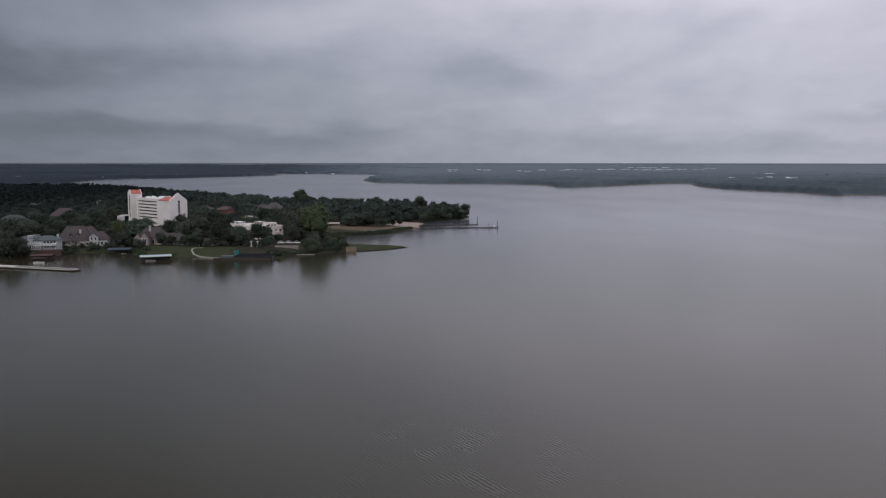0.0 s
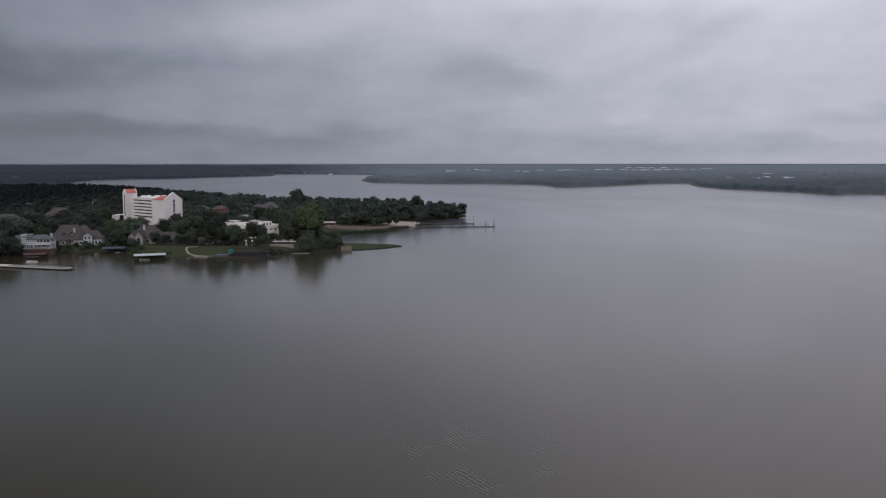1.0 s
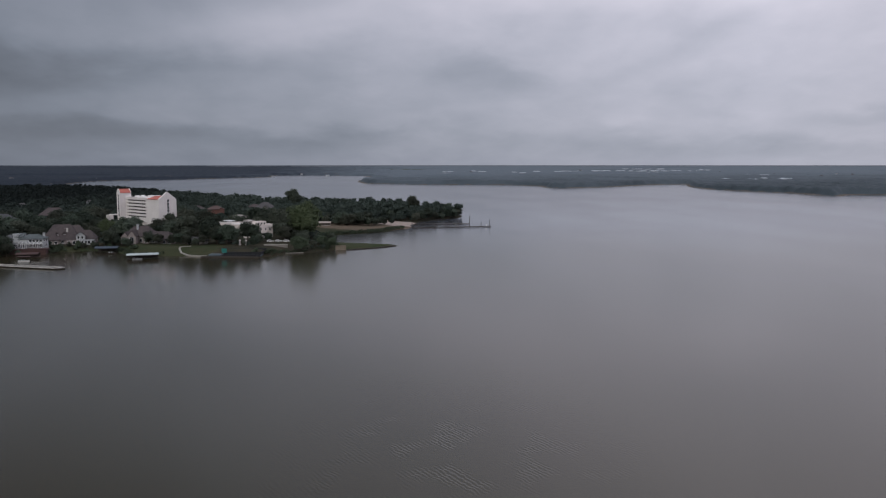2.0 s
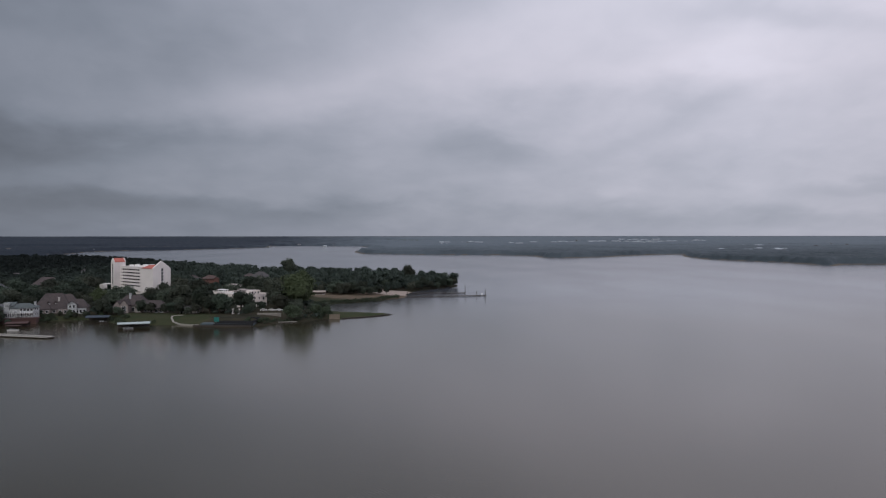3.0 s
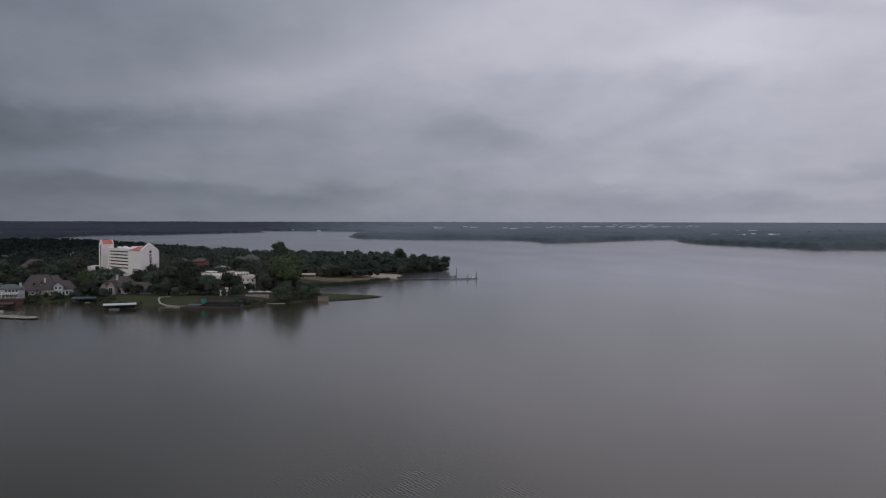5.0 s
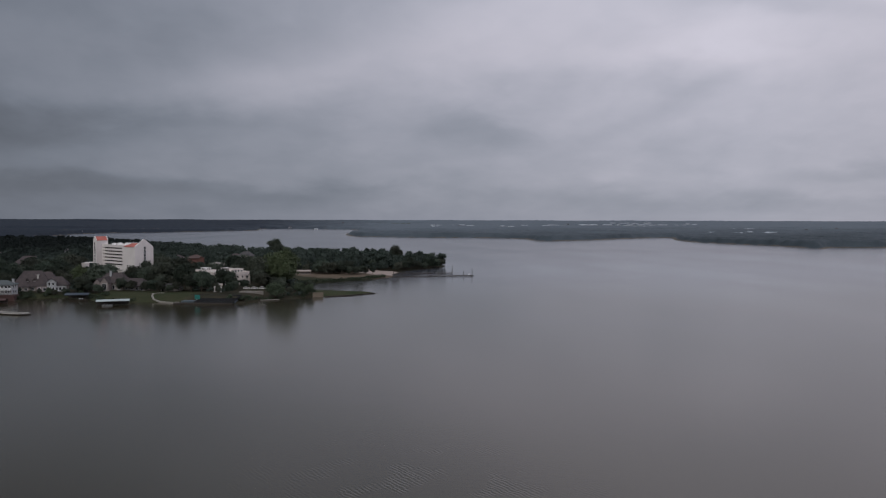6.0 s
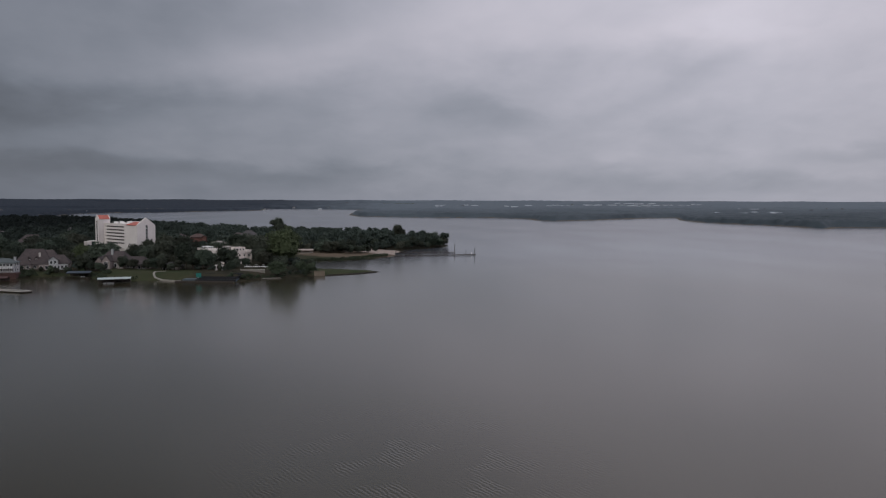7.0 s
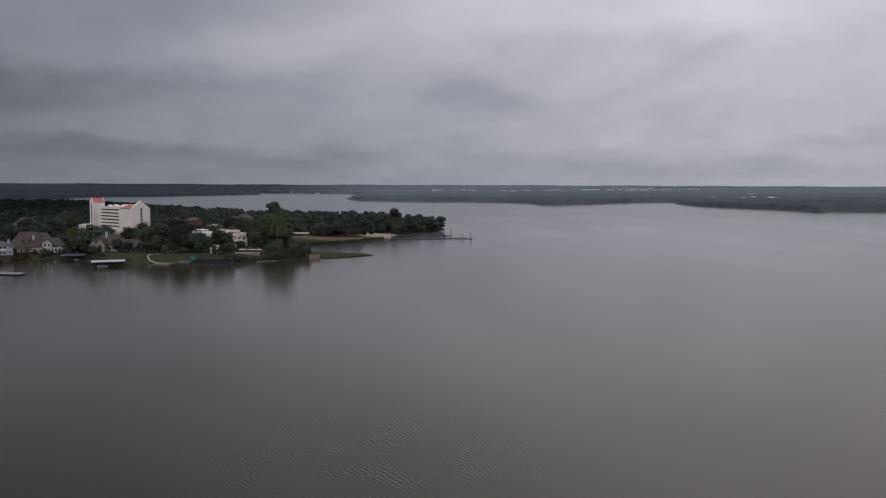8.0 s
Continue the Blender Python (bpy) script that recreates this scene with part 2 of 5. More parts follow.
M_SHRUB = material("shrub_leaves", (0.072, 0.092, 0.060), (0.053, 0.071, 0.047), 0.8, 0.8, vary=0.25, island=0.12, spec=0.12)
M_WOODS = material("woodland_leaves", (0.064, 0.083, 0.069), (0.049, 0.066, 0.057), 0.8, 0.05, island=0.15, spec=0.12)
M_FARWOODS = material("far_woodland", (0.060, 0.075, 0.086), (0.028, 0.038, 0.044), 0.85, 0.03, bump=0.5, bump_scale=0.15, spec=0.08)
M_FARHOUSE = material("far_pale_siding", (0.36, 0.38, 0.41), (0.28, 0.30, 0.33), 0.7, 0.3)
M_HULL = material("white_gelcoat", (0.75, 0.75, 0.74), (0.68, 0.68, 0.67), 0.25, 1.0)
M_SANDPAINT = material("pale_tent_canvas", (0.33, 0.285, 0.26), (0.26, 0.225, 0.20), 0.8, 1.0)
M_FARWALL = material("far_white_metal", (0.42, 0.46, 0.49), (0.33, 0.36, 0.39), 0.6, 0.05)
M_STACK = material("pale_chimney_stone", (0.42, 0.40, 0.38), (0.34, 0.32, 0.30), 0.85, 1.5, 0.3)
M_SEAWALL = material("stained_seawall_concrete", (0.19, 0.16, 0.125), (0.13, 0.11, 0.085), 0.9, 1.0, 0.4, stain=0.25)


def paint_shade_haze(m, colour, start, end, amount, axis=0, grain=0.02):
    """Shade or haze painted into the leaves along x or y: a second colour mixed in over that stretch of the plan."""
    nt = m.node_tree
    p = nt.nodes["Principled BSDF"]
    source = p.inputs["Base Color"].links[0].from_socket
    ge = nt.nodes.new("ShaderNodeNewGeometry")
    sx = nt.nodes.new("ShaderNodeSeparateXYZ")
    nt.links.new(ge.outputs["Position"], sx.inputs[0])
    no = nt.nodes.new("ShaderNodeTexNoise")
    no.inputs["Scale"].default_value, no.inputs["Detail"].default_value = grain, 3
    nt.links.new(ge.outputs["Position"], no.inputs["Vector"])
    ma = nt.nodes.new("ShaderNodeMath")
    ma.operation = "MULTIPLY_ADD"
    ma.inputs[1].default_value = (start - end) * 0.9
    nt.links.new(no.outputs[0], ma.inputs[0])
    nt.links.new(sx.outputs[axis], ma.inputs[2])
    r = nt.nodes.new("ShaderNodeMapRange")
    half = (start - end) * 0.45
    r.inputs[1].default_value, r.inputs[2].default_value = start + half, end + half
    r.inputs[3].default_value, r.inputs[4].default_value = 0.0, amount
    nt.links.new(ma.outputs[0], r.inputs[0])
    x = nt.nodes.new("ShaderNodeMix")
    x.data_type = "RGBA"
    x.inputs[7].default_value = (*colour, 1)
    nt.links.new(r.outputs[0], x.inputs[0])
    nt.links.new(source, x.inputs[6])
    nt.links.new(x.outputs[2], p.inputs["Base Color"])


def leafy(m, share):
    """Light passes through leaves as well as off them."""
    nt = m.node_tree
    p = nt.nodes["Principled BSDF"]
    tr = nt.nodes.new("ShaderNodeBsdfTranslucent")
    nt.links.new(p.inputs["Base Color"].links[0].from_socket, tr.inputs[0])
    mx = nt.nodes.new("ShaderNodeMixShader")
    mx.inputs[0].default_value = share
    nt.links.new(p.outputs[0], mx.inputs[1])
    nt.links.new(tr.outputs[0], mx.inputs[2])
    nt.links.new(mx.outputs[0], nt.nodes["Material Output"].inputs["Surface"])


# western woods darkened in their leaf colour, standing in for cloud shade
paint_shade_haze(M_OAK, (0.026, 0.035, 0.030), -230, -380, 0.6)
paint_shade_haze(M_WOODS, (0.014, 0.019, 0.018), -260, -480, 0.97)
# far woods turn pale blue-grey: distance haze put into the colour
paint_shade_haze(M_FARWOODS, (0.104, 0.126, 0.146), 1750, 3500, 0.9, 1, 0.006)
# far western bank darkened in colour, in place of cloud shade on it
paint_shade_haze(M_FARWOODS, (0.012, 0.017, 0.026), -150, -900, 0.88)
for leaf_material in (M_OAK, M_WILLOW, M_SHRUB, M_WOODS):
    leafy(leaf_material, 0.42)


def glass_material():
    m = bpy.data.materials.new("dark_window_glass")
    m.use_nodes = True
    p = m.node_tree.nodes["Principled BSDF"]
    p.inputs["Base Color"].default_value = (0.02, 0.024, 0.028, 1)
    p.inputs["Roughness"].default_value, p.inputs["IOR"].default_value = 0.08, 1.5
    return m


M_GLASS = glass_material()


def water_material():
    m = bpy.data.materials.new("murky_lake_water")
    m.use_nodes = True
    nt = m.node_tree
    p = nt.nodes["Principled BSDF"]
    p.inputs["IOR"].default_value = 1.50
    p.inputs["Specular Tint"].default_value = (1.0, 0.88, 0.68, 1)      # suspended silt
    tx = nt.nodes.new("ShaderNodeTexCoord")

    def noise_tex(scale, stretch, detail):
        mp = nt.nodes.new("ShaderNodeMapping")
        mp.inputs["Scale"].default_value = stretch
        mp.inputs["Rotation"].default_value = (0, 0, 0.35)
        nt.links.new(tx.outputs["Object"], mp.inputs[0])
        n = nt.nodes.new("ShaderNodeTexNoise")
        n.inputs["Scale"].default_value, n.inputs["Detail"].default_value = scale, detail
        nt.links.new(mp.outputs[0], n.inputs["Vector"])
        return n.outputs[0]

    silt = noise_tex(0.006, (1, 0.6, 1), 4)
    cm = nt.nodes.new("ShaderNodeMix")
    cm.data_type = "RGBA"
    cm.inputs[6].default_value, cm.inputs[7].default_value = (0.0240, 0.0202, 0.0105, 1), (0.0305, 0.0262, 0.0160, 1)
    nt.links.new(silt, cm.inputs[0])
    # breeze patches: rougher and smoother water
    breeze = noise_tex(0.009, (1, 0.35, 1), 3)
    rr = nt.nodes.new("ShaderNodeMapRange")
    rr.inputs[1].default_value, rr.inputs[2].default_value = 0.40, 0.60
    rr.inputs[3].default_value, rr.inputs[4].default_value = 0.160, 0.125
    nt.links.new(breeze, rr.inputs[0])
    # the open reach is more wind-roughened than the sheltered bay
    sy = nt.nodes.new("ShaderNodeSeparateXYZ")
    nt.links.new(tx.outputs["Object"], sy.inputs[0])
    ex = nt.nodes.new("ShaderNodeMapRange")
    ex.inputs[1].default_value, ex.inputs[2].default_value, ex.inputs[4].default_value = 800, 1300, 0.06
    nt.links.new(sy.outputs[1], ex.inputs[0])
    # paler, bluer base colour farther out, standing in for sky reflected at grazing angles
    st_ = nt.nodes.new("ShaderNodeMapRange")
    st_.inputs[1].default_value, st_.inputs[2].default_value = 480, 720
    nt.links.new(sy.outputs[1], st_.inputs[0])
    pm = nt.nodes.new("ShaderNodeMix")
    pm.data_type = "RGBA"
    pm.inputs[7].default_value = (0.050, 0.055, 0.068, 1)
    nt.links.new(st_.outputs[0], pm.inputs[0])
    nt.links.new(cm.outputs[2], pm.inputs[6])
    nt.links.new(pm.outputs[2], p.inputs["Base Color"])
    su = nt.nodes.new("ShaderNodeMath")
    su.operation = "ADD"
    nt.links.new(rr.outputs[0], su.inputs[0])
    nt.links.new(ex.outputs[0], su.inputs[1])
    nt.links.new(su.outputs[0], p.inputs["Roughness"])
    # faint chop everywhere
    b = nt.nodes.new("ShaderNodeBump")
    b.inputs["Distance"].default_value, b.inputs["Strength"].default_value = 0.06, 0.22
    nt.links.new(noise_tex(1.1, (0.45, 1.5, 1), 2), b.inputs["Height"])
    # a catspaw of wind raises short wave trains on one reach
    mp = nt.nodes.new("ShaderNodeMapping")
    mp.inputs["Scale"].default_value, mp.inputs["Location"].default_value = (1 / 46, 1 / 52, 0), (-10 / 46, -142 / 52, 0)
    nt.links.new(tx.outputs["Object"], mp.inputs[0])
    gr = nt.nodes.new("ShaderNodeTexGradient")
    gr.gradient_type = "SPHERICAL"
    nt.links.new(mp.outputs[0], gr.inputs[0])
    puffs = nt.nodes.new("ShaderNodeMapRange")
    puffs.inputs[1].default_value, puffs.inputs[2].default_value = 0.49, 0.62
    nt.links.new(noise_tex(0.11, (1, 0.8, 1), 3), puffs.inputs[0])
    mk = nt.nodes.new("ShaderNodeMath")
    mk.operation = "MULTIPLY"
    nt.links.new(gr.outputs[1], mk.inputs[0])
    nt.links.new(puffs.outputs[0], mk.inputs[1])
    wp = nt.nodes.new("ShaderNodeMapping")
    wp.inputs["Rotation"].default_value = (0, 0, -0.59)
    nt.links.new(tx.outputs["Object"], wp.inputs[0])
    wv = nt.nodes.new("ShaderNodeTexWave")
    for k, v in (("Scale", 0.34), ("Distortion", 6.0), ("Detail", 3.0), ("Detail Scale", 1.3)):
        wv.inputs[k].default_value = v
    nt.links.new(wp.outputs[0], wv.inputs[0])
    b2 = nt.nodes.new("ShaderNodeBump")
    b2.inputs["Distance"].default_value = 0.045
    nt.links.new(mk.outputs[0], b2.inputs["Strength"])
    nt.links.new(wv.outputs[1], b2.inputs["Height"])
    nt.links.new(b.outputs[0], b2.inputs["Normal"])
    nt.links.new(b2.outputs[0], p.inputs["Normal"])
    return m


def ground_material():
    """Leaf litter, mown grass and sand after the sheet's own cover map."""
    m = bpy.data.materials.new("ground_cover")
    m.use_nodes = True
    nt = m.node_tree
    p = nt.nodes["Principled BSDF"]
    p.inputs["Roughness"].default_value, p.inputs["Specular IOR Level"].default_value = 0.95, 0.08
    at = nt.nodes.new("ShaderNodeVertexColor")
    at.layer_name = "cover"
    sp = nt.nodes.new("ShaderNodeSeparateColor")
    nt.links.new(at.outputs[0], sp.inputs[0])
    tx = nt.nodes.new("ShaderNodeTexCoord")

    def grain(scale, a, b):
        n = nt.nodes.new("ShaderNodeTexNoise")
        n.inputs["Scale"].default_value, n.inputs["Detail"].default_value = scale, 6
        nt.links.new(tx.outputs["Object"], n.inputs["Vector"])
        x = nt.nodes.new("ShaderNodeMix")
        x.data_type = "RGBA"
        x.inputs[6].default_value, x.inputs[7].default_value = (*a, 1), (*b, 1)
        r = nt.nodes.new("ShaderNodeMapRange")
        r.inputs[1].default_value, r.inputs[2].default_value = 0.35, 0.65
        nt.links.new(n.outputs[0], r.inputs[0])
        nt.links.new(r.outputs[0], x.inputs[0])
        return x.outputs[2]

    litter = grain(0.08, (0.022, 0.023, 0.015), (0.036, 0.032, 0.021))
    lawn = grain(0.11, (0.026, 0.041, 0.016), (0.045, 0.049, 0.024))
    sand = grain(0.12, (0.118, 0.090, 0.067), (0.078, 0.064, 0.047))
    pale = grain(0.3, (0.30, 0.25, 0.22), (0.23, 0.195, 0.17))
    out = litter
    for sock, colour in ((sp.outputs[1], lawn), (sp.outputs[0], sand), (sp.outputs[2], pale)):
        x = nt.nodes.new("ShaderNodeMix")
        x.data_type = "RGBA"
        nt.links.new(sock, x.inputs[0])
        nt.links.new(out, x.inputs[6])
        nt.links.new(colour, x.inputs[7])
        out = x.outputs[2]
    nt.links.new(out, p.inputs["Base Color"])
    nb = nt.nodes.new("ShaderNodeTexNoise")
    nb.inputs["Scale"].default_value = 0.9
    nt.links.new(tx.outputs["Object"], nb.inputs["Vector"])
    b = nt.nodes.new("ShaderNodeBump")
    b.inputs["Strength"].default_value, b.inputs["Distance"].default_value = 0.5, 0.3
    nt.links.new(nb.outputs[0], b.inputs["Height"])
    nt.links.new(b.outputs[0], p.inputs["Normal"])
    return m


# ---- mesh helpers ----
def part(name, bm, mat, parent=None, label="", at=None):
    """Links a bmesh as one mesh object, under a thing or a part."""
    me = bpy.data.meshes.new(name)
    bm.to_mesh(me)
    bm.free()
    me.materials.append(mat)
    ob = new(name, me)
    if parent is not None:
        ob.parent = parent
    if at is not None:
        ob.matrix_basis = at
    if label:
        tagged(ob, label)
    return ob


def thing(name, label, category, m, group="", kind=""):
    ob = new(name)
    ob.matrix_basis = m
    return tagged(ob, label, category, group, kind)


def box(bm, x0, y0, z0, x1, y1, z1):
    v = [bm.verts.new((x, y, z)) for z in (z0, z1) for x, y in ((x0, y0), (x1, y0), (x1, y1), (x0, y1))]
    for f in ((3, 2, 1, 0), (4, 5, 6, 7), (0, 1, 5, 4), (1, 2, 6, 5), (2, 3, 7, 6), (3, 0, 4, 7)):
        bm.faces.new([v[i] for i in f])
    return bm


def boxes(*items):
    bm = bmesh.new()
    for b in items:
        box(bm, *b)
    return bm


def prism(bm, pts, axis, a, b):
    """A polygon of (p, q) pairs drawn out from a to b along an axis."""
    def at(p, q, s):
        return {"x": (s, p, q), "y": (p, s, q), "z": (p, q, s)}[axis]
    lo, hi = [bm.verts.new(at(p, q, a)) for p, q in pts], [bm.verts.new(at(p, q, b)) for p, q in pts]
    bm.faces.new(lo), bm.faces.new(hi[::-1])
    n = len(pts)
    for i in range(n):
        bm.faces.new((lo[i], hi[i], hi[(i + 1) % n], lo[(i + 1) % n]))
    bmesh.ops.recalc_face_normals(bm, faces=bm.faces[:])
    return bm


def tube(bm, p, q, r0, r1, n=6):
    p, q = Vector(p), Vector(q)
    m = (q - p).to_track_quat("Z", "Y").to_matrix()
    a = [bm.verts.new(p + m @ Vector((math.cos(t) * r0, math.sin(t) * r0, 0))) for t in (2 * math.pi * i / n for i in range(n))]
    b = [bm.verts.new(q + m @ Vector((math.cos(t) * r1, math.sin(t) * r1, 0))) for t in (2 * math.pi * i / n for i in range(n))]
    for i in range(n):
        bm.faces.new((a[i], a[(i + 1) % n], b[(i + 1) % n], b[i]))
    bm.faces.new(b), bm.faces.new(a[::-1])
    return bm


def hip_roof(w, d, z, h, over=0.6, ridge=None):
    """A hip roof with eaves board; ridge: its length along x (w > d), 0 for a pyramid."""
    bm = bmesh.new()
    x, y = w / 2 + over, d / 2 + over
    r = max(0.0, (w - d) / 2) if ridge is None else ridge / 2
    base = [bm.verts.new(c) for c in ((-x, -y, z - 0.25), (x, -y, z - 0.25), (x, y, z - 0.25), (-x, y, z - 0.25))]
    eave = [bm.verts.new(c) for c in ((-x, -y, z), (x, -y, z), (x, y, z), (-x, y, z))]
    a, b = bm.verts.new((-r - 0.01, 0, z + h)), bm.verts.new((r + 0.01, 0, z + h))
    bm.faces.new(base[::-1])
    for i in range(4):
        bm.faces.new((base[i], base[(i + 1) % 4], eave[(i + 1) % 4], eave[i]))
    bm.faces.new((eave[0], eave[1], b, a)), bm.faces.new((eave[2], eave[3], a, b))
    bm.faces.new((eave[1], eave[2], b)), bm.faces.new((eave[3], eave[0], a))
    return bm


def gable_roof(w, d, z, h, over=0.5, thick=0.3):
    """Ridge along x."""
    bm = bmesh.new()
    y = d / 2 + over
    drop = h * over / (d / 2)
    prism(bm, [(-y, z - drop), (0, z + h), (y, z - drop), (y, z - drop + thick), (0, z + h + thick), (-y, z - drop + thick)], "x", -w / 2 - over, w / 2 + over)
    return bm


def gable_walls(w, d, h, rise):
    bm = bmesh.new()
    prism(bm, [(-d / 2, -1.5), (d / 2, -1.5), (d / 2, h), (0, h + rise), (-d / 2, h)], "x", -w / 2, w / 2)
    return bm


WINDOW_MESHES = {}


def window(parent, face, along, z, w, h, half_w, half_d, frame_mat=None):
    """A framed pane on one face of a block ('s', 'n', 'e', 'w') of half sizes half_w and half_d."""
    key = (w, h)
    if key not in WINDOW_MESHES:
        bm = bmesh.new()
        t = 0.12
        for b in ((-w / 2 - t, -0.08, -t, w / 2 + t, 0.05, 0), (-w / 2 - t, -0.08, h, w / 2 + t, 0.05, h + t), (-w / 2 - t, -0.08, 0, -w / 2, 0.05, h), (w / 2, -0.08, 0, w / 2 + t, 0.05, h)):
            box(bm, *b)
        n = max(1, round(w / 1.1))
        for i in range(1, n):
            x = -w / 2 + w * i / n
            box(bm, x - 0.04, -0.06, 0, x + 0.04, 0.02, h)
        a = bpy.data.meshes.new("window")
        bm.to_mesh(a), bm.free()
        a.materials.append(frame_mat or M_WHITEPAINT)
        bm = boxes((-w / 2, -0.03, 0, w / 2, 0.03, h))
        b = bpy.data.meshes.new("pane")
        bm.to_mesh(b), bm.free()
        b.materials.append(M_GLASS)
        WINDOW_MESHES[key] = (a, b)
    a, b = WINDOW_MESHES[key]
    fr = new("window", a)
    fr.parent = parent
    place = {"s": (along, -half_d - 0.02, 0), "n": (along, half_d + 0.02, 180), "e": (half_w + 0.02, along, 90), "w": (-half_w - 0.02, along, -90)}[face]
    fr.matrix_basis = pose(place[0], place[1], z, 0, 0, place[2])
    pa = new("pane", b)
    pa.parent = fr
    return fr


def house(name, label, x, y, z, turn, blocks, group="lakeside houses", category="house"):
    """blocks: dicts with at, size (w, d, h), roof ('hip', 'gable', 'flat'), rise, turn, wall, tile and windows."""
    root = thing(name, label, category, pose(x, y, z, 0, 0, turn), group)
    for b in blocks:
        w, d, h = b["size"]
        bx, by = b.get("at", (0, 0))
        bz = b.get("base", 0.0)
        m = pose(bx, by, bz, 0, 0, b.get("turn", 0))
        kind = b.get("roof", "hip")
        if kind == "gable":
            wall = part("wall", gable_walls(w, d, h, b["rise"] - 0.05), b["wall"], root, at=m)
        else:
            wall = part("wall", boxes((-w / 2, -d / 2, -1.5, w / 2, d / 2, h)), b["wall"], root, at=m)
        if kind == "hip":
            part("roof", hip_roof(w, d, h, b["rise"], b.get("over", 0.7), b.get("ridge")), b["tile"], root, at=m)
        elif kind == "gable":
            part("roof", gable_roof(w, d, h, b["rise"], b.get("over", 0.5)), b["tile"], root, at=m)
        else:
            t = b.get("parapet", 0.8)
            part("roof", boxes((-w / 2 + 0.3, -d / 2 + 0.3, h, w / 2 - 0.3, d / 2 - 0.3, h + 0.15)), b["tile"], root, at=m)
            part("parapet", boxes((-w / 2 - 0.15, -d / 2 - 0.15, h, w / 2 + 0.15, -d / 2 + 0.3, h + t), (-w / 2 - 0.15, d / 2 - 0.3, h, w / 2 + 0.15, d / 2 + 0.15, h + t),
                 (-w / 2 - 0.15, -d / 2 + 0.3, h, -w / 2 + 0.3, d / 2 - 0.3, h + t), (w / 2 - 0.3, -d / 2 + 0.3, h, w / 2 + 0.15, d / 2 - 0.3, h + t)), b["wall"], root, at=m)
        for face, along, wz, ww, wh in b.get("windows", ()):
            window(wall, face, along, wz, ww, wh, w / 2, d / 2)
        for cx, cy, top in b.get("chimneys", ()):
            part("chimney", boxes((cx - 0.6, cy - 0.5, h - 0.5, cx + 0.6, cy + 0.5, top), (cx - 0.75, cy - 0.65, top, cx + 0.75, cy + 0.65, top + 0.3)), b.get("stack", b["wall"]), root, at=m)
    return root


# ---- the land and the lake ----
NEAR_SHORE = [(-900, 300), (-520, 330), (-330, 395), (-268, 436), (-262, 470), (-258, 486), (-238, 491), (-237, 503), (-219, 513), (-205, 511), (-194, 494), (-182, 481),
              (-155, 482), (-131, 474), (-99, 471), (-87, 490), (-74, 500), (-60, 513), (-48, 515), (-32, 526), (-15, 542), (-33, 551), (-55, 558), (-72, 572),
              (-79, 598), (-75, 624), (-54, 636), (-31, 657), (-21, 680), (-9, 697), (-13, 726), (-4, 772), (20, 808), (40, 838), (42, 868), (18, 920), (-70, 985), (-200, 1050)]
BAY_SHORE = [(-420, 1290), (-720, 1680), (-961, 2013), (-1090, 2360), (-1166, 2714), (-1123, 2910), (-1016, 2967), (-860, 3330), (-743, 3641), (-841, 4190), (-644, 4209), (-351, 4018),
             (-230, 3500), (-262, 2889)]
EAST_SHORE = [(-243, 2613), (-199, 2386), (-14, 2259), (215, 2234), (294, 2093), (295, 1944), (338, 1900), (472, 1995), (565, 2127), (679, 2246), (760, 2279), (677, 2000), (660, 1822),
              (694, 1673), (736, 1577), (738, 1464), (759, 1401), (810, 1465), (868, 1465), (1400, 1500), (2600, 1300), (6500, 1400), (6500, 7000), (-6500, 7000), (-6500, 200)]
COAST = np.array(NEAR_SHORE + BAY_SHORE + EAST_SHORE, float)


def inland(px, py):
    """Distance from the shore line, negative in the lake."""
    px, py = np.asarray(px, float), np.asarray(py, float)
    best = np.full(px.shape, 1e9)
    inside = np.zeros(px.shape, bool)
    for (ax, ay_), (bx, by) in zip(COAST, np.roll(COAST, -1, 0)):
        dx, dy = bx - ax, by - ay_
        t = np.clip(((px - ax) * dx + (py - ay_) * dy) / (dx * dx + dy * dy), 0, 1)
        best = np.minimum(best, np.hypot(px - ax - t * dx, py - ay_ - t * dy))
        cross = (ay_ > py) != (by > py)
        inside ^= cross & (px < dx * (py - ay_) / (dy if dy else 1e-9) + ax)
    return np.where(inside, best, -best)


def ease(v):
    v = np.clip(v, 0, 1)
    return v * v * (3 - 2 * v)


def land_height(px, py):
    d = inland(px, py)
    wob = 1.2 * np.sin(px * 0.045 + 1.3) * np.sin(py * 0.05) + 0.7 * np.sin(px * 0.13) * np.sin(py * 0.11 + 2)
    d = d + wob * np.clip(np.abs(d) / 6, 0.2, 1) * 0.8
    steep = ease((-78 - px) / 25) * ease((640 - py) / 60)
    z = 1.2 * ease(d / 5) + 2.6 * ((1 - steep) * ease((d - 2) / 45) + steep * ease((d - 2) / 15)) + 8 * ease((d - 180) / 800) + (6 * ease((np.asarray(py) - 2600) / 2400) + 23 * np.clip((np.asarray(py) - 3300) / 1650, 0, 1)) * ease(d / 300)
    return np.where(d < 0, np.maximum(d * 0.25, -4.0), z)


def height_at(x, y):
    return float(land_height(np.array([x]), np.array([y]))[0])


def in_poly(px, py, poly):
    inside = np.zeros(np.shape(px), bool)
    for (ax, ay_), (bx, by) in zip(poly, poly[1:] + poly[:1]):
        inside ^= ((ay_ > py) != (by > py)) & (px < (bx - ax) * (py - ay_) / ((by - ay_) or 1e-9) + ax)
    return inside


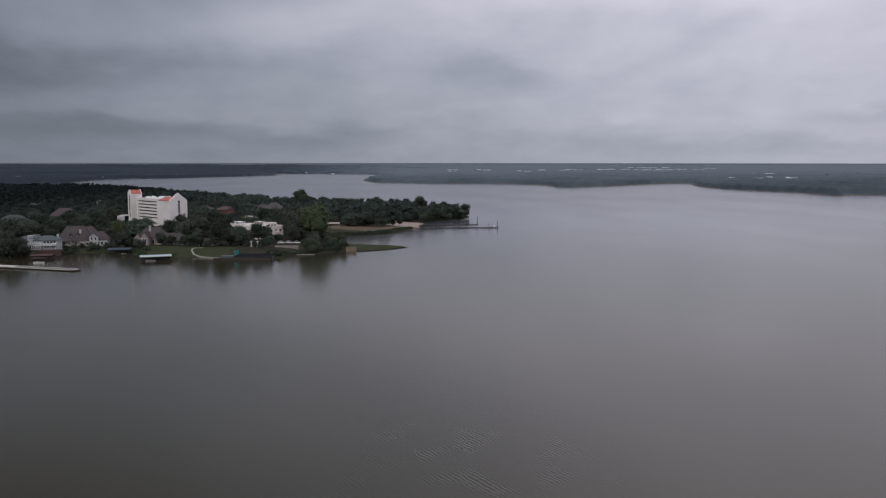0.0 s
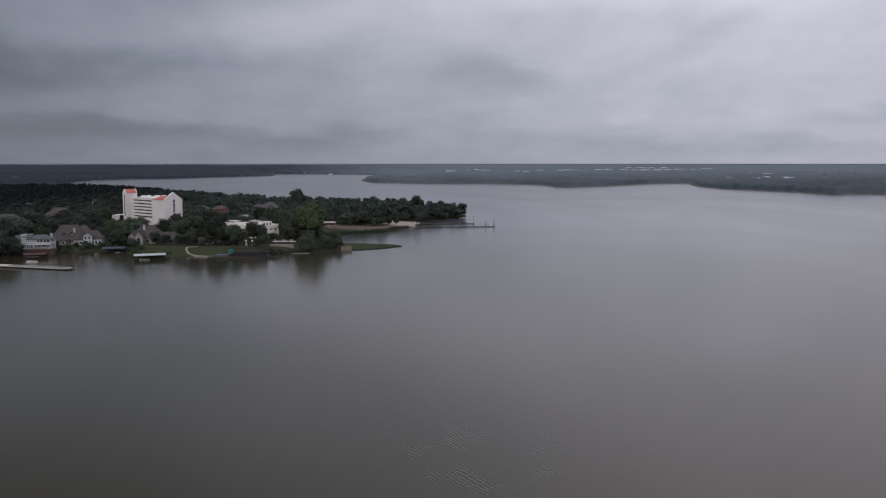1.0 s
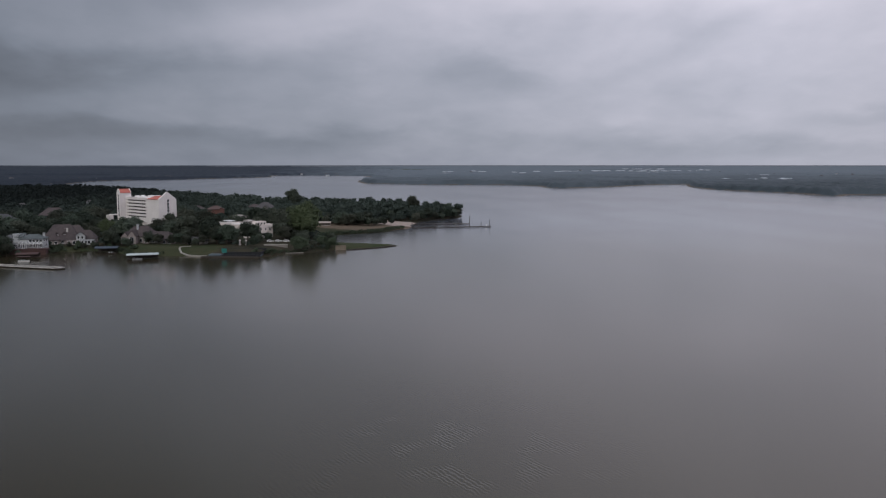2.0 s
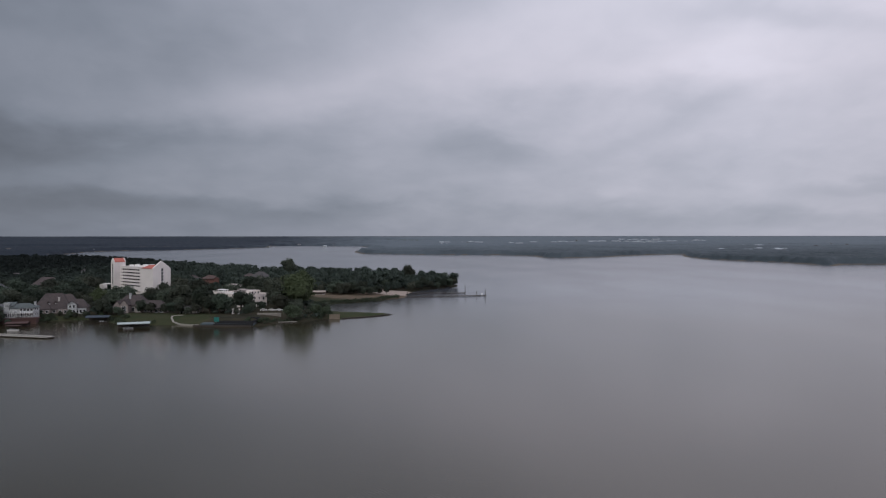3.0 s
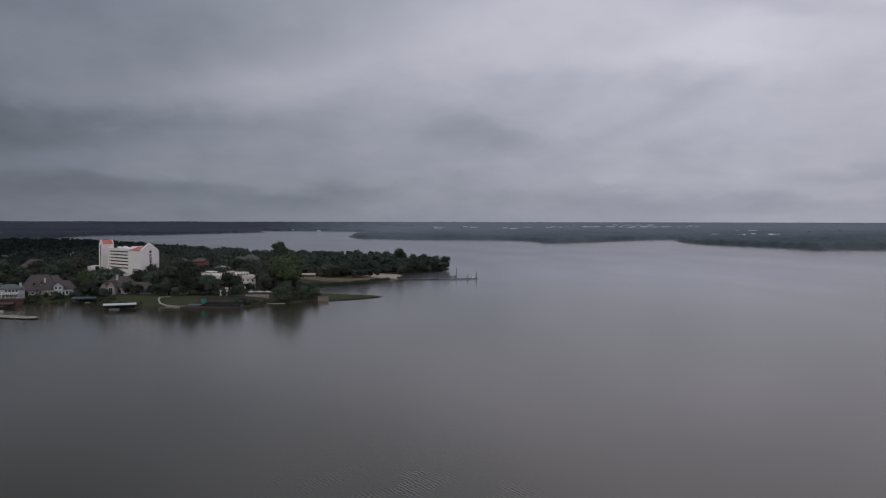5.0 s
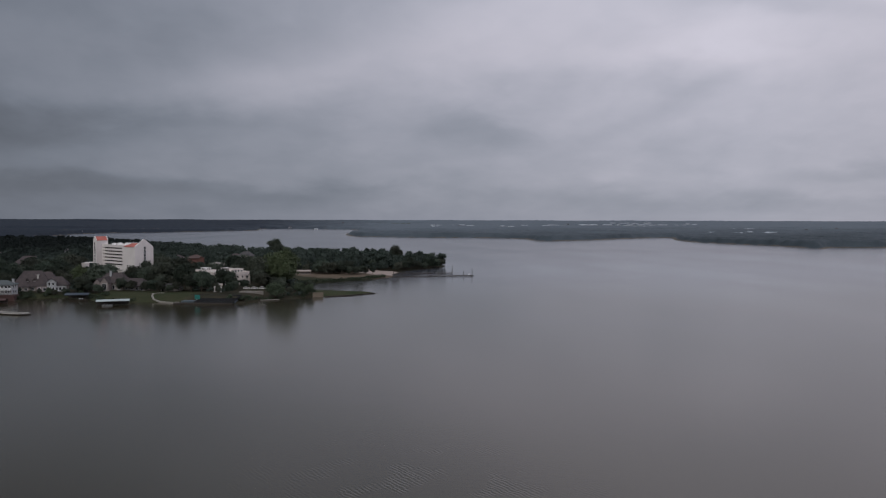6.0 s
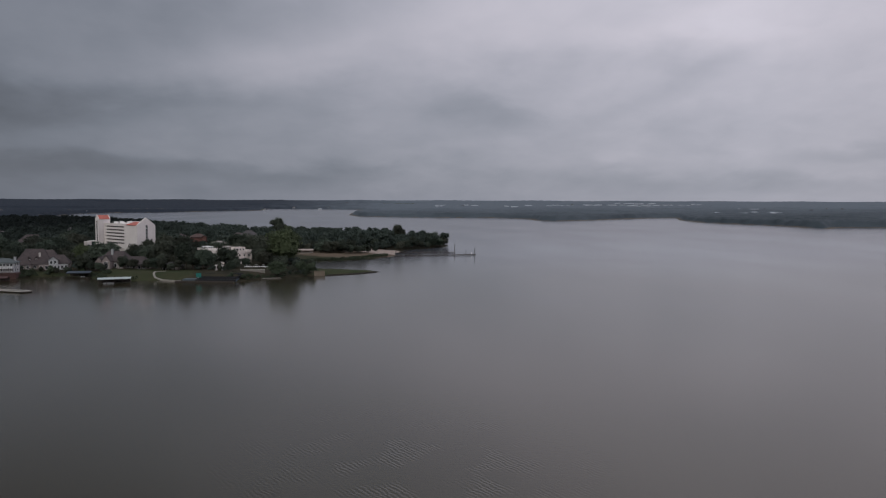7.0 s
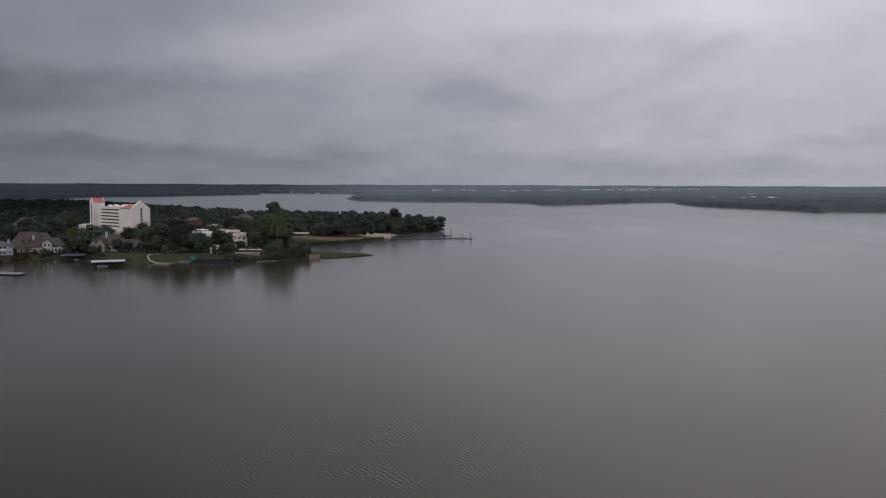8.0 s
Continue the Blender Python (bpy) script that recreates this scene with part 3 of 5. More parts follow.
BEACH = [(-104, 664), (-60, 652), (-34, 660), (-24, 672), (-8, 696), (-12, 722), (-42, 714), (-56, 698), (-104, 694)]
PALE_SAND = [(-41, 705), (-26, 697), (-9, 699), (-12, 726), (-8, 752), (-46, 756)]
SPIT = [(-60, 516), (-48, 513), (-32, 524), (-17, 543), (-35, 558), (-66, 566)]
LAWNS = [SPIT, [(-196, 478), (-156, 480), (-131, 477), (-127, 506), (-142, 514), (-200, 520)], [(-256, 492), (-238, 500), (-219, 510), (-205, 508), (-198, 520), (-255, 512)],
         [(-82, 598), (-76, 622), (-54, 634), (-30, 655), (-24, 670), (-34, 666), (-60, 664), (-104, 674), (-104, 628)]]


def build_ground():
    xs = np.concatenate([np.linspace(-6400, -1600, 30), np.linspace(-1560, -380, 60), np.arange(-370, 60, 3.0), np.linspace(66, 400, 34), np.linspace(415, 1500, 70), np.linspace(1560, 6400, 34)])
    ys = np.concatenate([np.linspace(250, 370, 10), np.arange(380, 760, 3.0), np.linspace(765, 1100, 50), np.linspace(1115, 2600, 100), np.linspace(2640, 5000, 60), np.linspace(5150, 6900, 10)])
    gx, gy = np.meshgrid(xs, ys)
    gz = land_height(gx, gy)
    n, m = len(xs), len(ys)
    verts = np.stack([gx, gy, gz], -1).reshape(-1, 3)
    idx = np.arange(n * m).reshape(m, n)
    quads = np.stack([idx[:-1, :-1], idx[:-1, 1:], idx[1:, 1:], idx[1:, :-1]], -1).reshape(-1, 4)
    me = bpy.data.meshes.new("ground")
    me.from_pydata(verts.tolist(), [], quads.tolist())
    sand = in_poly(gx, gy, BEACH).astype(float).ravel()
    pale = in_poly(gx, gy, PALE_SAND).astype(float).ravel()
    # pale strip along the far shores, painted in for the sheen at the waterline
    far_d = inland(gx, gy).ravel()
    pale = np.maximum(pale, ((far_d > -4) & (far_d < 16) & (gy.ravel() > 1350)) * 0.3)
    lawn = np.zeros(n * m)
    for p in LAWNS:
        lawn = np.maximum(lawn, in_poly(gx, gy, p).ravel() * (0.7 if p is SPIT else 0.3 if p is LAWNS[3] else 0.6))
    # mown fields and bare ground in the far country
    fieldy = (np.sin(gx * 0.004 + 2 * np.sin(gy * 0.0013)) * np.sin(gy * 0.005 + 1.1) > 0.72).ravel() & (gy.ravel() > 2700)
    lawn = np.maximum(lawn, fieldy)
    col = me.color_attributes.new("cover", "FLOAT_COLOR", "POINT")
    col.data.foreach_set("color", np.stack([sand, lawn, pale, sand * 0 + 1], -1).ravel())
    me.polygons.foreach_set("use_smooth", [True] * len(me.polygons))
    me.materials.append(ground_material())
    return tagged(new("ground", me), "wooded lake shore with lawns and sand", "ground", kind="structure")


GROUND = build_ground()
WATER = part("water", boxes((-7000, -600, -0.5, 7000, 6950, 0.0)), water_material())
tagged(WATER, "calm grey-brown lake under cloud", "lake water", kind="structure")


# ---- the tower block ----
def tower_block():
    root = thing("apartment_tower", "white stucco apartment tower with red tile roofs", "tower block", pose(-211.5, 618.2, 11.8, 0, 0, -43.4))
    root.scale = (0.86, 0.86, 0.86)
    # near end block with its gabled parapet
    block = part("end_block", boxes((-25, 0, -13, -1.82, 17, 20.2)), M_STUCCO, root)
    bm = bmesh.new()
    prism(bm, [(-0.4, -13), (17.4, -13), (17.4, 20.6), (16.6, 20.6), (16.6, 21.2), (8.9, 27.3), (8.1, 27.3), (0.4, 21.2), (0.4, 20.6), (-0.4, 20.6)], "x", -1.8, 0.2)
    gable = part("gable_wall", bm, M_STUCCO, root)
    for k in range(6):
        window(gable, "e", 8.9, 2.2 + 3.1 * k, 2.0, 2.7, 0.2, 0)
    bm = bmesh.new()
    prism(bm, [(-0.5, 20.2), (8.5, 23.0), (17.5, 20.2), (17.5, 20.5), (8.5, 23.4), (-0.5, 20.5)], "x", -22, -1.82)
    part("roof", bm, M_REDTILE, root, "red clay tile roof")
    part("roof_parapet", boxes((-25, -0.2, 20.2, -22.02, 17.2, 21.6)), M_STUCCO, root)
    # the long slab: white bands in front of recessed galleries
    slab = part("slab", boxes((-69, 2.6, -13, -25.02, 16, 20.8), (-76, 6.62, -13, -69.02, 16, 20.8)), M_STUCCO, root)
    for k in range(7):
        z = 2.1 + 3.1 * k
        part("band", boxes((-66.5, 0.8, z - (4.1 if k == 0 else 1.75), -27.0, 2.58, z)), M_STUCCO, root)
    part("band", boxes((-66.5, 0.8, 20.72 + 0.1, -27.0, 2.58, 21.4)), M_STUCCO, root, "roof-edge band")
    for k in range(6):
        z = 2.1 + 3.1 * k
        g = part("window_band", boxes((-66.4, 2.3, z + 0.01, -27.1, 2.57, z + 1.33)), M_GLASS, root)
        for i in range(11):
            x = -66.4 + 3.93 * i
            part("mullion", boxes((x - 0.12, 2.05, z + 0.01, x + 0.12, 2.28, z + 1.33)), M_STUCCO, g)
    for x0, x1 in ((-69.0, -66.5), (-27.0, -25.02)):
        part("corner_wall", boxes((x0, 0.6, -13, x1, 2.6, 21.4)), M_STUCCO, root)
    part("parapet", boxes((-69, 15.6, 20.8, -25.1, 16.1, 21.8)), M_STUCCO, root)
    for x, y, w, d, h in ((-60, 6, 4, 3, 1.8), (-54, 9, 3, 3, 2.2), (-47, 6, 5, 3, 1.6), (-40, 10, 4, 4, 2.4), (-33, 6, 4, 3, 2.0), (-29, 11, 3, 4, 2.6)):
        part("roof_plant", boxes((x, y, 20.8, x + w, y + d, 20.8 + h), (x - 0.1, y - 0.1, 20.8 + h, x + w + 0.1, y + d + 0.1, 20.9 + h)), M_WHITEPAINT, root, "white rooftop unit")
    # far wing, turned to the front, taller
    wing = part("wing", boxes((-76, -4.4, -13, -69.05, 6.6, 25.0)), M_STUCCO, root)
    bm = bmesh.new()
    prism(bm, [(-76.2, -13), (-68.85, -13), (-68.85, 25.6), (-72.0, 29.3), (-73.0, 29.3), (-76.2, 25.6)], "y", -4.9, -4.45)
    front = part("gable_wall", bm, M_STUCCO, root)
    for k in range(7):
        window(front, "s", -72.5, 2.2 + 3.1 * k, 2.2, 2.85, 0, 4.9)
    bm = bmesh.new()
    prism(bm, [(-76.3, 25.0), (-72.5, 28.6), (-68.7, 25.0), (-68.7, 25.35), (-72.5, 29.0), (-76.3, 25.35)], "y", -4.4, 6.0)
    part("roof", bm, M_REDTILE, root, "red clay tile roof")
    bm = bmesh.new()
    prism(bm, [(-76.2, 25), (-68.85, 25), (-68.85, 25.6), (-72.0, 29.3), (-73.0, 29.3), (-76.2, 25.6)], "y", 6.02, 6.6)
    part("gable_wall", bm, M_STUCCO, root)
    part("porch", boxes((-84, -9, -13, -76.05, -13, 3.2), (-84.5, -9.5, 3.2, -76.05, -1.5, 3.7)), M_STUCCO, root, "low flat-roofed porch")
    return root


tower_block()


# ---- the white mansion ----
def mansion():
    w8 = [("s", x, z, 1.4, 2.2) for x in (-15, -10.5, -6, -1.5, 3, 7.5, 12, 16) for z in (1.0, 5.2)]
    right = [("e", y, z, 1.3, 2.1) for y in (-9.5, -5.8, -2, 1.8, 5.5, 9.2) for z in (0.8, 5.2)]
    root = house("mansion", "white flat-roofed lakeside mansion with rooftop terrace", -129.0, 557.6, 3.0, -46, [
        dict(at=(-18.5, 12), size=(37, 24, 9.2), roof="flat", parapet=1.0, wall=M_VILLA, tile=M_STUCCO, windows=w8 + right),
        dict(at=(-5.0, 15.5), base=9.36, size=(6, 8, 2.6), roof="flat", parapet=0.4, wall=M_VILLA, tile=M_STUCCO, windows=[("e", y, 0.5, 1.2, 1.5) for y in (-2.4, 0, 2.4)]),
        dict(at=(-24, 18.5), base=9.36, size=(9, 5, 2.4), roof="flat", parapet=0.3, wall=M_CREAM, tile=M_STUCCO, windows=[("s", x, 0.5, 1.3, 1.4) for x in (-2.6, 0, 2.6)]),
        dict(at=(2.0, 14.0), size=(4.0, 9.0, 5.0), roof="flat", parapet=0.9, wall=M_VILLA, tile=M_STUCCO, windows=[("e", y, 0.6, 1.8, 2.8) for y in (-3, 0, 3)]),
    ])
    # balusters of the terrace, pergola and planters on the roof
    for i in range(19):
        part("baluster", boxes((-36.0 + 1.95 * i, -0.1, 10.2, -35.6 + 1.95 * i, 0.3, 11.0)), M_STUCCO, root)
    part("handrail", boxes((-37, -0.15, 11.0, 0.2, 0.35, 11.2)), M_STUCCO, root)
    for x in (-33, -29, -25.5):
        for y in (2.5, 6.0):
            part("pergola_post", boxes((x, y, 9.35, x + 0.3, y + 0.3, 12.0)), M_WHITEPAINT, root)
    part("pergola_beams", boxes(*[(-34.0 + 1.1 * i, 1.8, 12.01, -33.7 + 1.1 * i, 7.0, 12.25) for i in range(9)]), M_WHITEPAINT, root)
    for x, y in ((-20, 3), (-16, 4.5), (-12, 2.6), (-17, 9)):
        part("planter", boxes((x, y, 9.35, x + 1.6, y + 1.2, 10.6)), M_WHITEPAINT, root)
    for y in (1.5, 6, 10.5, 15, 19.5, 23):
        part("pilaster", boxes((0.01, y - 0.3, -1.5, 0.35, y + 0.3, 9.2)), M_VILLA, root)
    part("cornice", boxes((-37.3, -0.45, 8.4, 0.45, -0.01, 8.9), (0.36, -0.01, 8.4, 0.7, 24.2, 8.9)), M_STUCCO, root)
    return root


mansion()

# ---- lakeside houses ----
lake_house = house("lake_house", "white two-storey lake house with grey-green hip roof and porches", -253.5, 500.0, 3.7, 7, [
    dict(at=(1.5, 0), size=(14.5, 9, 6.0), roof="hip", rise=2.6, wall=M_LAKEWHITE, tile=M_GREENROOF, chimneys=[(5.8, 1.5, 9.0)],
         windows=[("s", x, 0.7, 1.6, 1.9) for x in (-0.6, 1.5, 3.6, 5.7)] + [("s", x, 3.8, 1.6, 1.5) for x in (-0.6, 1.5, 3.6, 5.7)] + [("e", y, z, 1.4, 1.6) for y in (-2, 1) for z in (0.8, 3.9)]),
    dict(at=(-5.2, -5.6), size=(7, 2.2, 3.2), roof="flat", parapet=0.9, wall=M_LAKEWHITE, tile=M_CONCRETE, windows=[("s", x, 0.4, 1.7, 2.2) for x in (-2.2, 0, 2.2)]),
    dict(at=(-6.0, 0.4), size=(4.5, 8.4, 7.2), roof="gable", rise=1.8, wall=M_LAKEWHITE, tile=M_GREENROOF, windows=[("s", 0, 3.9, 1.8, 2.0)]),
    dict(at=(-13.5, 4.0), size=(13, 10, 4.6), roof="hip", rise=3.4, wall=M_CREAM, tile=M_DARKROOF, windows=[("s", x, 1.0, 1.6, 1.6) for x in (-4, 0, 3.6)]),
])
part("balcony", boxes((-5.6, -7.0, 2.83, 8.4, -4.55, 3.05)), M_LAKEWHITE, lake_house, "white boarded balcony")
for i in range(7):
    part("porch_post", boxes((-5.4 + 2.25 * i, -6.9, 0.0, -5.2 + 2.25 * i, -6.7, 4.05)), M_WHITEPAINT, lake_house)
part("balcony_rail", boxes((-5.6, -6.95, 3.95, 8.4, -6.85, 4.05), (8.3, -6.84, 3.95, 8.4, -4.55, 4.05)), M_WHITEPAINT, lake_house)
part("stair_tower", boxes((-9.6, -4.0, -1.5, -6.3, -0.6, 8.6), (-9.85, -4.25, 8.6, -6.05, -0.35, 9.0)), M_LAKEWHITE, lake_house, "white flat-topped stair tower")
part("porch_beam", boxes((-5.6, -7.0, 2.6, 8.4, -6.6, 2.82)), M_WHITEPAINT, lake_house)
house("brick_house", "pale brick house with a large weathered brown hip roof", -238.5, 527.0, 3.4, 17, [
    dict(at=(-7.0, 0.5), size=(22, 16, 3.5), roof="hip", rise=9.8, ridge=10.5, wall=M_PINKBRICK, tile=M_BROWNROOF, over=1.0, chimneys=[(3.6, -4.2, 10.6)], stack=M_STACK,
         windows=[("s", x, 0.9, 1.7, 1.7) for x in (-8.0, -4.5, 1.0, 4.5, 8.0)]),
    dict(at=(1.5, 2.5), size=(14, 14, 4.2), roof="hip", rise=8.2, ridge=4.5, wall=M_PINKBRICK, tile=M_BROWNROOF),
    dict(at=(-11.5, -6.2), size=(7, 6.5, 3.5), roof="hip", rise=4.4, ridge=1.5, wall=M_PINKBRICK, tile=M_BROWNROOF, windows=[("s", x, 0.9, 1.6, 1.6) for x in (-1.6, 1.6)]),
    dict(at=(-9.5, -3.8), base=5.4, size=(4.2, 3.0, 1.2), roof="gable", turn=90, rise=1.8, over=0.3, wall=M_BROWNROOF, tile=M_BROWNROOF, windows=[("w", 0.0, 0.2, 1.4, 1.0)]),
    dict(at=(-5.0, -3.4), base=5.6, size=(4.2, 3.0, 1.2), roof="gable", turn=90, rise=1.8, over=0.3, wall=M_BROWNROOF, tile=M_BROWNROOF, windows=[("w", 0.0, 0.2, 1.4, 1.0)]),
    dict(at=(5.2, -6.4), size=(4.6, 5.5, 6.2), roof="gable", turn=90, rise=2.2, wall=M_LAKEWHITE, tile=M_BROWNROOF, windows=[("w", x, z, 1.2, 1.9) for x in (-1.2, 1.2) for z in (0.6, 3.8)]),
    dict(at=(8.8, -0.5), size=(11, 11, 3.6), roof="hip", rise=5.6, ridge=4.0, wall=M_PINKBRICK, tile=M_BROWNROOF, windows=[("s", x, 0.7, 1.5, 1.9) for x in (-3.0, -0.6, 1.8, 4.4)]),
    dict(at=(10.4, -6.9), size=(6.6, 1.8, 2.9), roof="flat", parapet=0.3, wall=M_LAKEWHITE, tile=M_CONCRETE, windows=[("s", x, 0.3, 1.4, 2.1) for x in (-2.2, 0, 2.2)]),
    dict(at=(-0.4, -8.3), size=(6.0, 2.0, 3.0), roof="flat", parapet=0.25, wall=M_PINKBRICK, tile=M_CONCRETE, windows=[("s", x, 0.4, 1.6, 2.0) for x in (-1.6, 1.6)]),
])
house("stone_house", "cream stone house with steep grey-brown hip roofs", -188.0, 529.5, 3.4, -4, [
    dict(at=(-6.0, 2.0), size=(19, 12, 5.0), roof="hip", rise=6.6, ridge=10.0, wall=M_CREAM, tile=M_BROWNROOF, chimneys=[(-1.8, -2.0, 12.6)], stack=M_LAKEWHITE,
         windows=[("s", x, 0.8, 1.5, 2.6) for x in (-8.0, 2.0, 5.0, 8.0)]),
    dict(at=(-14.0, -3.6), size=(6.0, 6.0, 4.4), roof="gable", turn=90, rise=3.4, over=0.35, wall=M_PINKBRICK, tile=M_BROWNROOF, windows=[("w", 0.0, 0.8, 2.4, 2.8)]),
    dict(at=(-8.2, -5.2), size=(7.0, 5.6, 5.4), roof="gable", turn=90, rise=3.6, over=0.35, wall=M_PINKBRICK, tile=M_BROWNROOF, windows=[("w", 0.0, 0.6, 2.6, 4.2)]),
    dict(at=(8.5, 0.5), size=(19, 11, 3.5), roof="hip", rise=4.6, ridge=10.0, wall=M_CREAM, tile=M_BROWNROOF, windows=[("s", x, 0.8, 1.6, 1.9) for x in (-7.5, -3.5, 0.5, 4.0, 7.6)]),
    dict(at=(0.8, -4.4), size=(5.0, 4.2, 5.6), roof="gable", turn=90, rise=2.6, over=0.3, wall=M_PINKBRICK, tile=M_BROWNROOF, windows=[("w", 0.0, 1.0, 1.8, 2.4), ("w", 0.0, 4.2, 1.2, 1.4)]),
    dict(at=(6.6, -3.0), base=3.6, size=(3.0, 2.4, 1.6), roof="gable", turn=90, rise=1.2, over=0.25, wall=M_LAKEWHITE, tile=M_BROWNROOF, windows=[("w", 0.0, 0.3, 1.2, 1.1)]),
    dict(at=(15.5, -4.6), size=(8, 7, 3.3), roof="hip", rise=3.0, ridge=2.0, wall=M_PINKBRICK, tile=M_BROWNROOF, windows=[("s", -1.6, 0.6, 1.8, 2.0), ("s", 1.8, 0.6, 1.8, 2.0)]),
])
BACK_HOUSES = [
    ("red_brick_house", "red brick house with a hipped roof among oaks", -213, 786, 4.4, 25, 15, 11, 8.0, 3.4, M_REDBRICK, M_RUSTROOF),
    ("grey_roof_house", "house with a grey shingle roof among trees", -168, 812, 4.2, -20, 18, 12, 8.0, 6.0, M_CREAM, M_GREYROOF),
    ("dark_roof_house", "house with a brown hip roof in the woods", -350, 730, 4.0, 15, 24, 14, 6.0, 7.0, M_PINKBRICK, M_BROWNROOF),
    ("slate_roof_house", "house with a dark slate roof beside oaks", -334, 612, 4.0, -15, 26, 15, 8.0, 6.5, M_CREAM, M_DARKROOF),
    ("slate_roof_house", "low house with a dark slate roof in the woods", -362, 632, 4.0, 20, 20, 13, 4.5, 6.0, M_CREAM, M_DARKROOF),
    ("grey_roof_house", "long house with a pale grey shingle roof", -434, 824, 5.0, 10, 26, 12, 6.0, 5.5, M_CREAM, M_GREYROOF),
    ("white_cottage", "small white cottage with grey roof in the woods", -361, 832, 5.0, 30, 5.5, 4.5, 12.8, 2.2, M_LAKEWHITE, M_GREYROOF),
    ("guest_house", "low grey guest house with a pale roof under oaks", -152, 520, 2.8, 8, 13, 8, 3.4, 2.4, M_CREAM, M_GREYROOF),
    ("tan_house", "tan house with a hip roof behind the trees", -247, 835, 5.0, -30, 18, 11, 4.5, 4.0, M_CREAM, M_BROWNROOF),
    ("tan_house", "tan house with a broad brown roof behind the trees", -188, 850, 5.0, 12, 16, 11, 5.0, 4.2, M_PINKBRICK, M_BROWNROOF),
    ("tall_white_house", "tall white house behind the cape woods", -104, 905, 4.5, 40, 5, 5, 12, 2.0, M_STUCCO, M_GREYROOF),
    ("pale_roof_house", "pale stuccoed house with a flat-pitched roof behind the mansion", -148, 622, 3.6, -30, 9, 6, 12.4, 1.2, M_VILLA, M_CREAM),
    ("grey_roof_house", "house with a grey roof beyond the oaks", -205, 575, 3.8, -10, 17, 12, 4.5, 3.4, M_CREAM, M_GREYROOF),
]
for nm, lab, x, y, z, turn, w, d, h, rise, wall_mat, tile_mat in BACK_HOUSES:
    house(nm, lab, x, y, z, turn, [dict(size=(w, d, h), roof="hip", rise=rise, wall=wall_mat, tile=tile_mat,
          windows=[("s", -w / 2 + w * (i + 0.5) / 4, 1.0, 1.4, 1.6) for i in range(4)] + [("e", -d / 4, 1.0, 1.4, 1.6), ("e", d / 4, 1.0, 1.4, 1.6)]),
          dict(at=(w * 0.28, -d * 0.42), size=(w * 0.34, d * 0.4, h), roof="gable", turn=90, rise=rise * 0.45, wall=wall_mat, tile=tile_mat)], group="houses in the woods")


# ---- shore walls, docks and boathouses ----
def retaining_wall(name, label, pts, top, thick, mat, depth=2.0):
    root = thing(name, label, "retaining wall", pose(pts[0][0], pts[0][1], 0))
    for (ax, ay_), (bx, by) in zip(pts, pts[1:]):
        length = math.hypot(bx - ax, by - ay_)
        a = math.degrees(math.atan2(by - ay_, bx - ax))
        part("wall_face", boxes((0, 0, -depth, length, thick, top)), mat, root, at=pose(ax - pts[0][0], ay_ - pts[0][1], 0, 0, 0, a))
        part("coping", boxes((-0.1, -0.15, top, length + 0.1, 0.5, top + 0.2)), M_CONCRETE if mat in (M_CREAM, M_CONCRETE) else mat, root, at=pose(ax - pts[0][0], ay_ - pts[0][1], 0, 0, 0, a))
    return root


retaining_wall("brick_terrace", "dark red brick terrace wall under the lake house", [(-266, 484.5), (-239.5, 489.5)], 3.5, 9.5, M_DARKBRICK)
retaining_wall("seawall", "weathered concrete seawall at the root of the spit", [(-57.5, 513.2), (-50.5, 514.2)], 3.0, 2.5, M_SEAWALL)
retaining_wall("garden_wall", "long pale stone garden wall by the water", [(-104, 506.0), (-88.5, 506.0)], 4.6, 1.2, M_CREAM, 4)
retaining_wall("bulkhead", "low dark timber edging along the grassy spit", [(-49.3, 513.6), (-32, 524.6), (-18, 539.6)], 0.45, 0.5, M_DARKWOOD)
retaining_wall("bulkhead", "low dark timber bulkhead along the waterline", [(-136, 473.4), (-100, 470.2)], 0.7, 1.0, M_DARKWOOD)


def dock(name, label, ax, ay_, bx, by, width, top, deck_mat, spacing=6.0, rounded=False, fascia=M_DARKWOOD):
    length = math.hypot(bx - ax, by - ay_)
    root = thing(name, label, "dock", pose(ax, ay_, 0, 0, 0, math.degrees(math.atan2(by - ay_, bx - ax))), "docks")
    bm = bmesh.new()
    h = width / 2
    if rounded:
        pts = [(0, -h), (length - h * 0.6, -h)] + [(length - h * 0.6 + h * 0.6 * math.sin(t), -h * math.cos(t)) for t in (math.pi * i / 8 for i in range(1, 8))] + [(length - h * 0.6, h), (0, h)]
    else:
        pts = [(0, -h), (length, -h), (length, h), (0, h)]
    prism(bm, pts, "z", top - 0.18, top)
    part("deck", bm, deck_mat, root)
    bm = bmesh.new()
    inner = [(x, y * 0.94) for x, y in pts]
    prism(bm, inner, "z", top - 0.55, top - 0.19)
    part("fascia", bm, fascia, root)
    n = max(2, int(length / spacing))
    for i in range(n + 1):
        for s in (-1, 1):
            part("pile", tube(bmesh.new(), (length * i / n * 0.97 + 0.3, s * h * 0.8, -3.0), (length * i / n * 0.97 + 0.3, s * h * 0.8, top - 0.19), 0.18, 0.18), M_DARKWOOD, root)
    return root


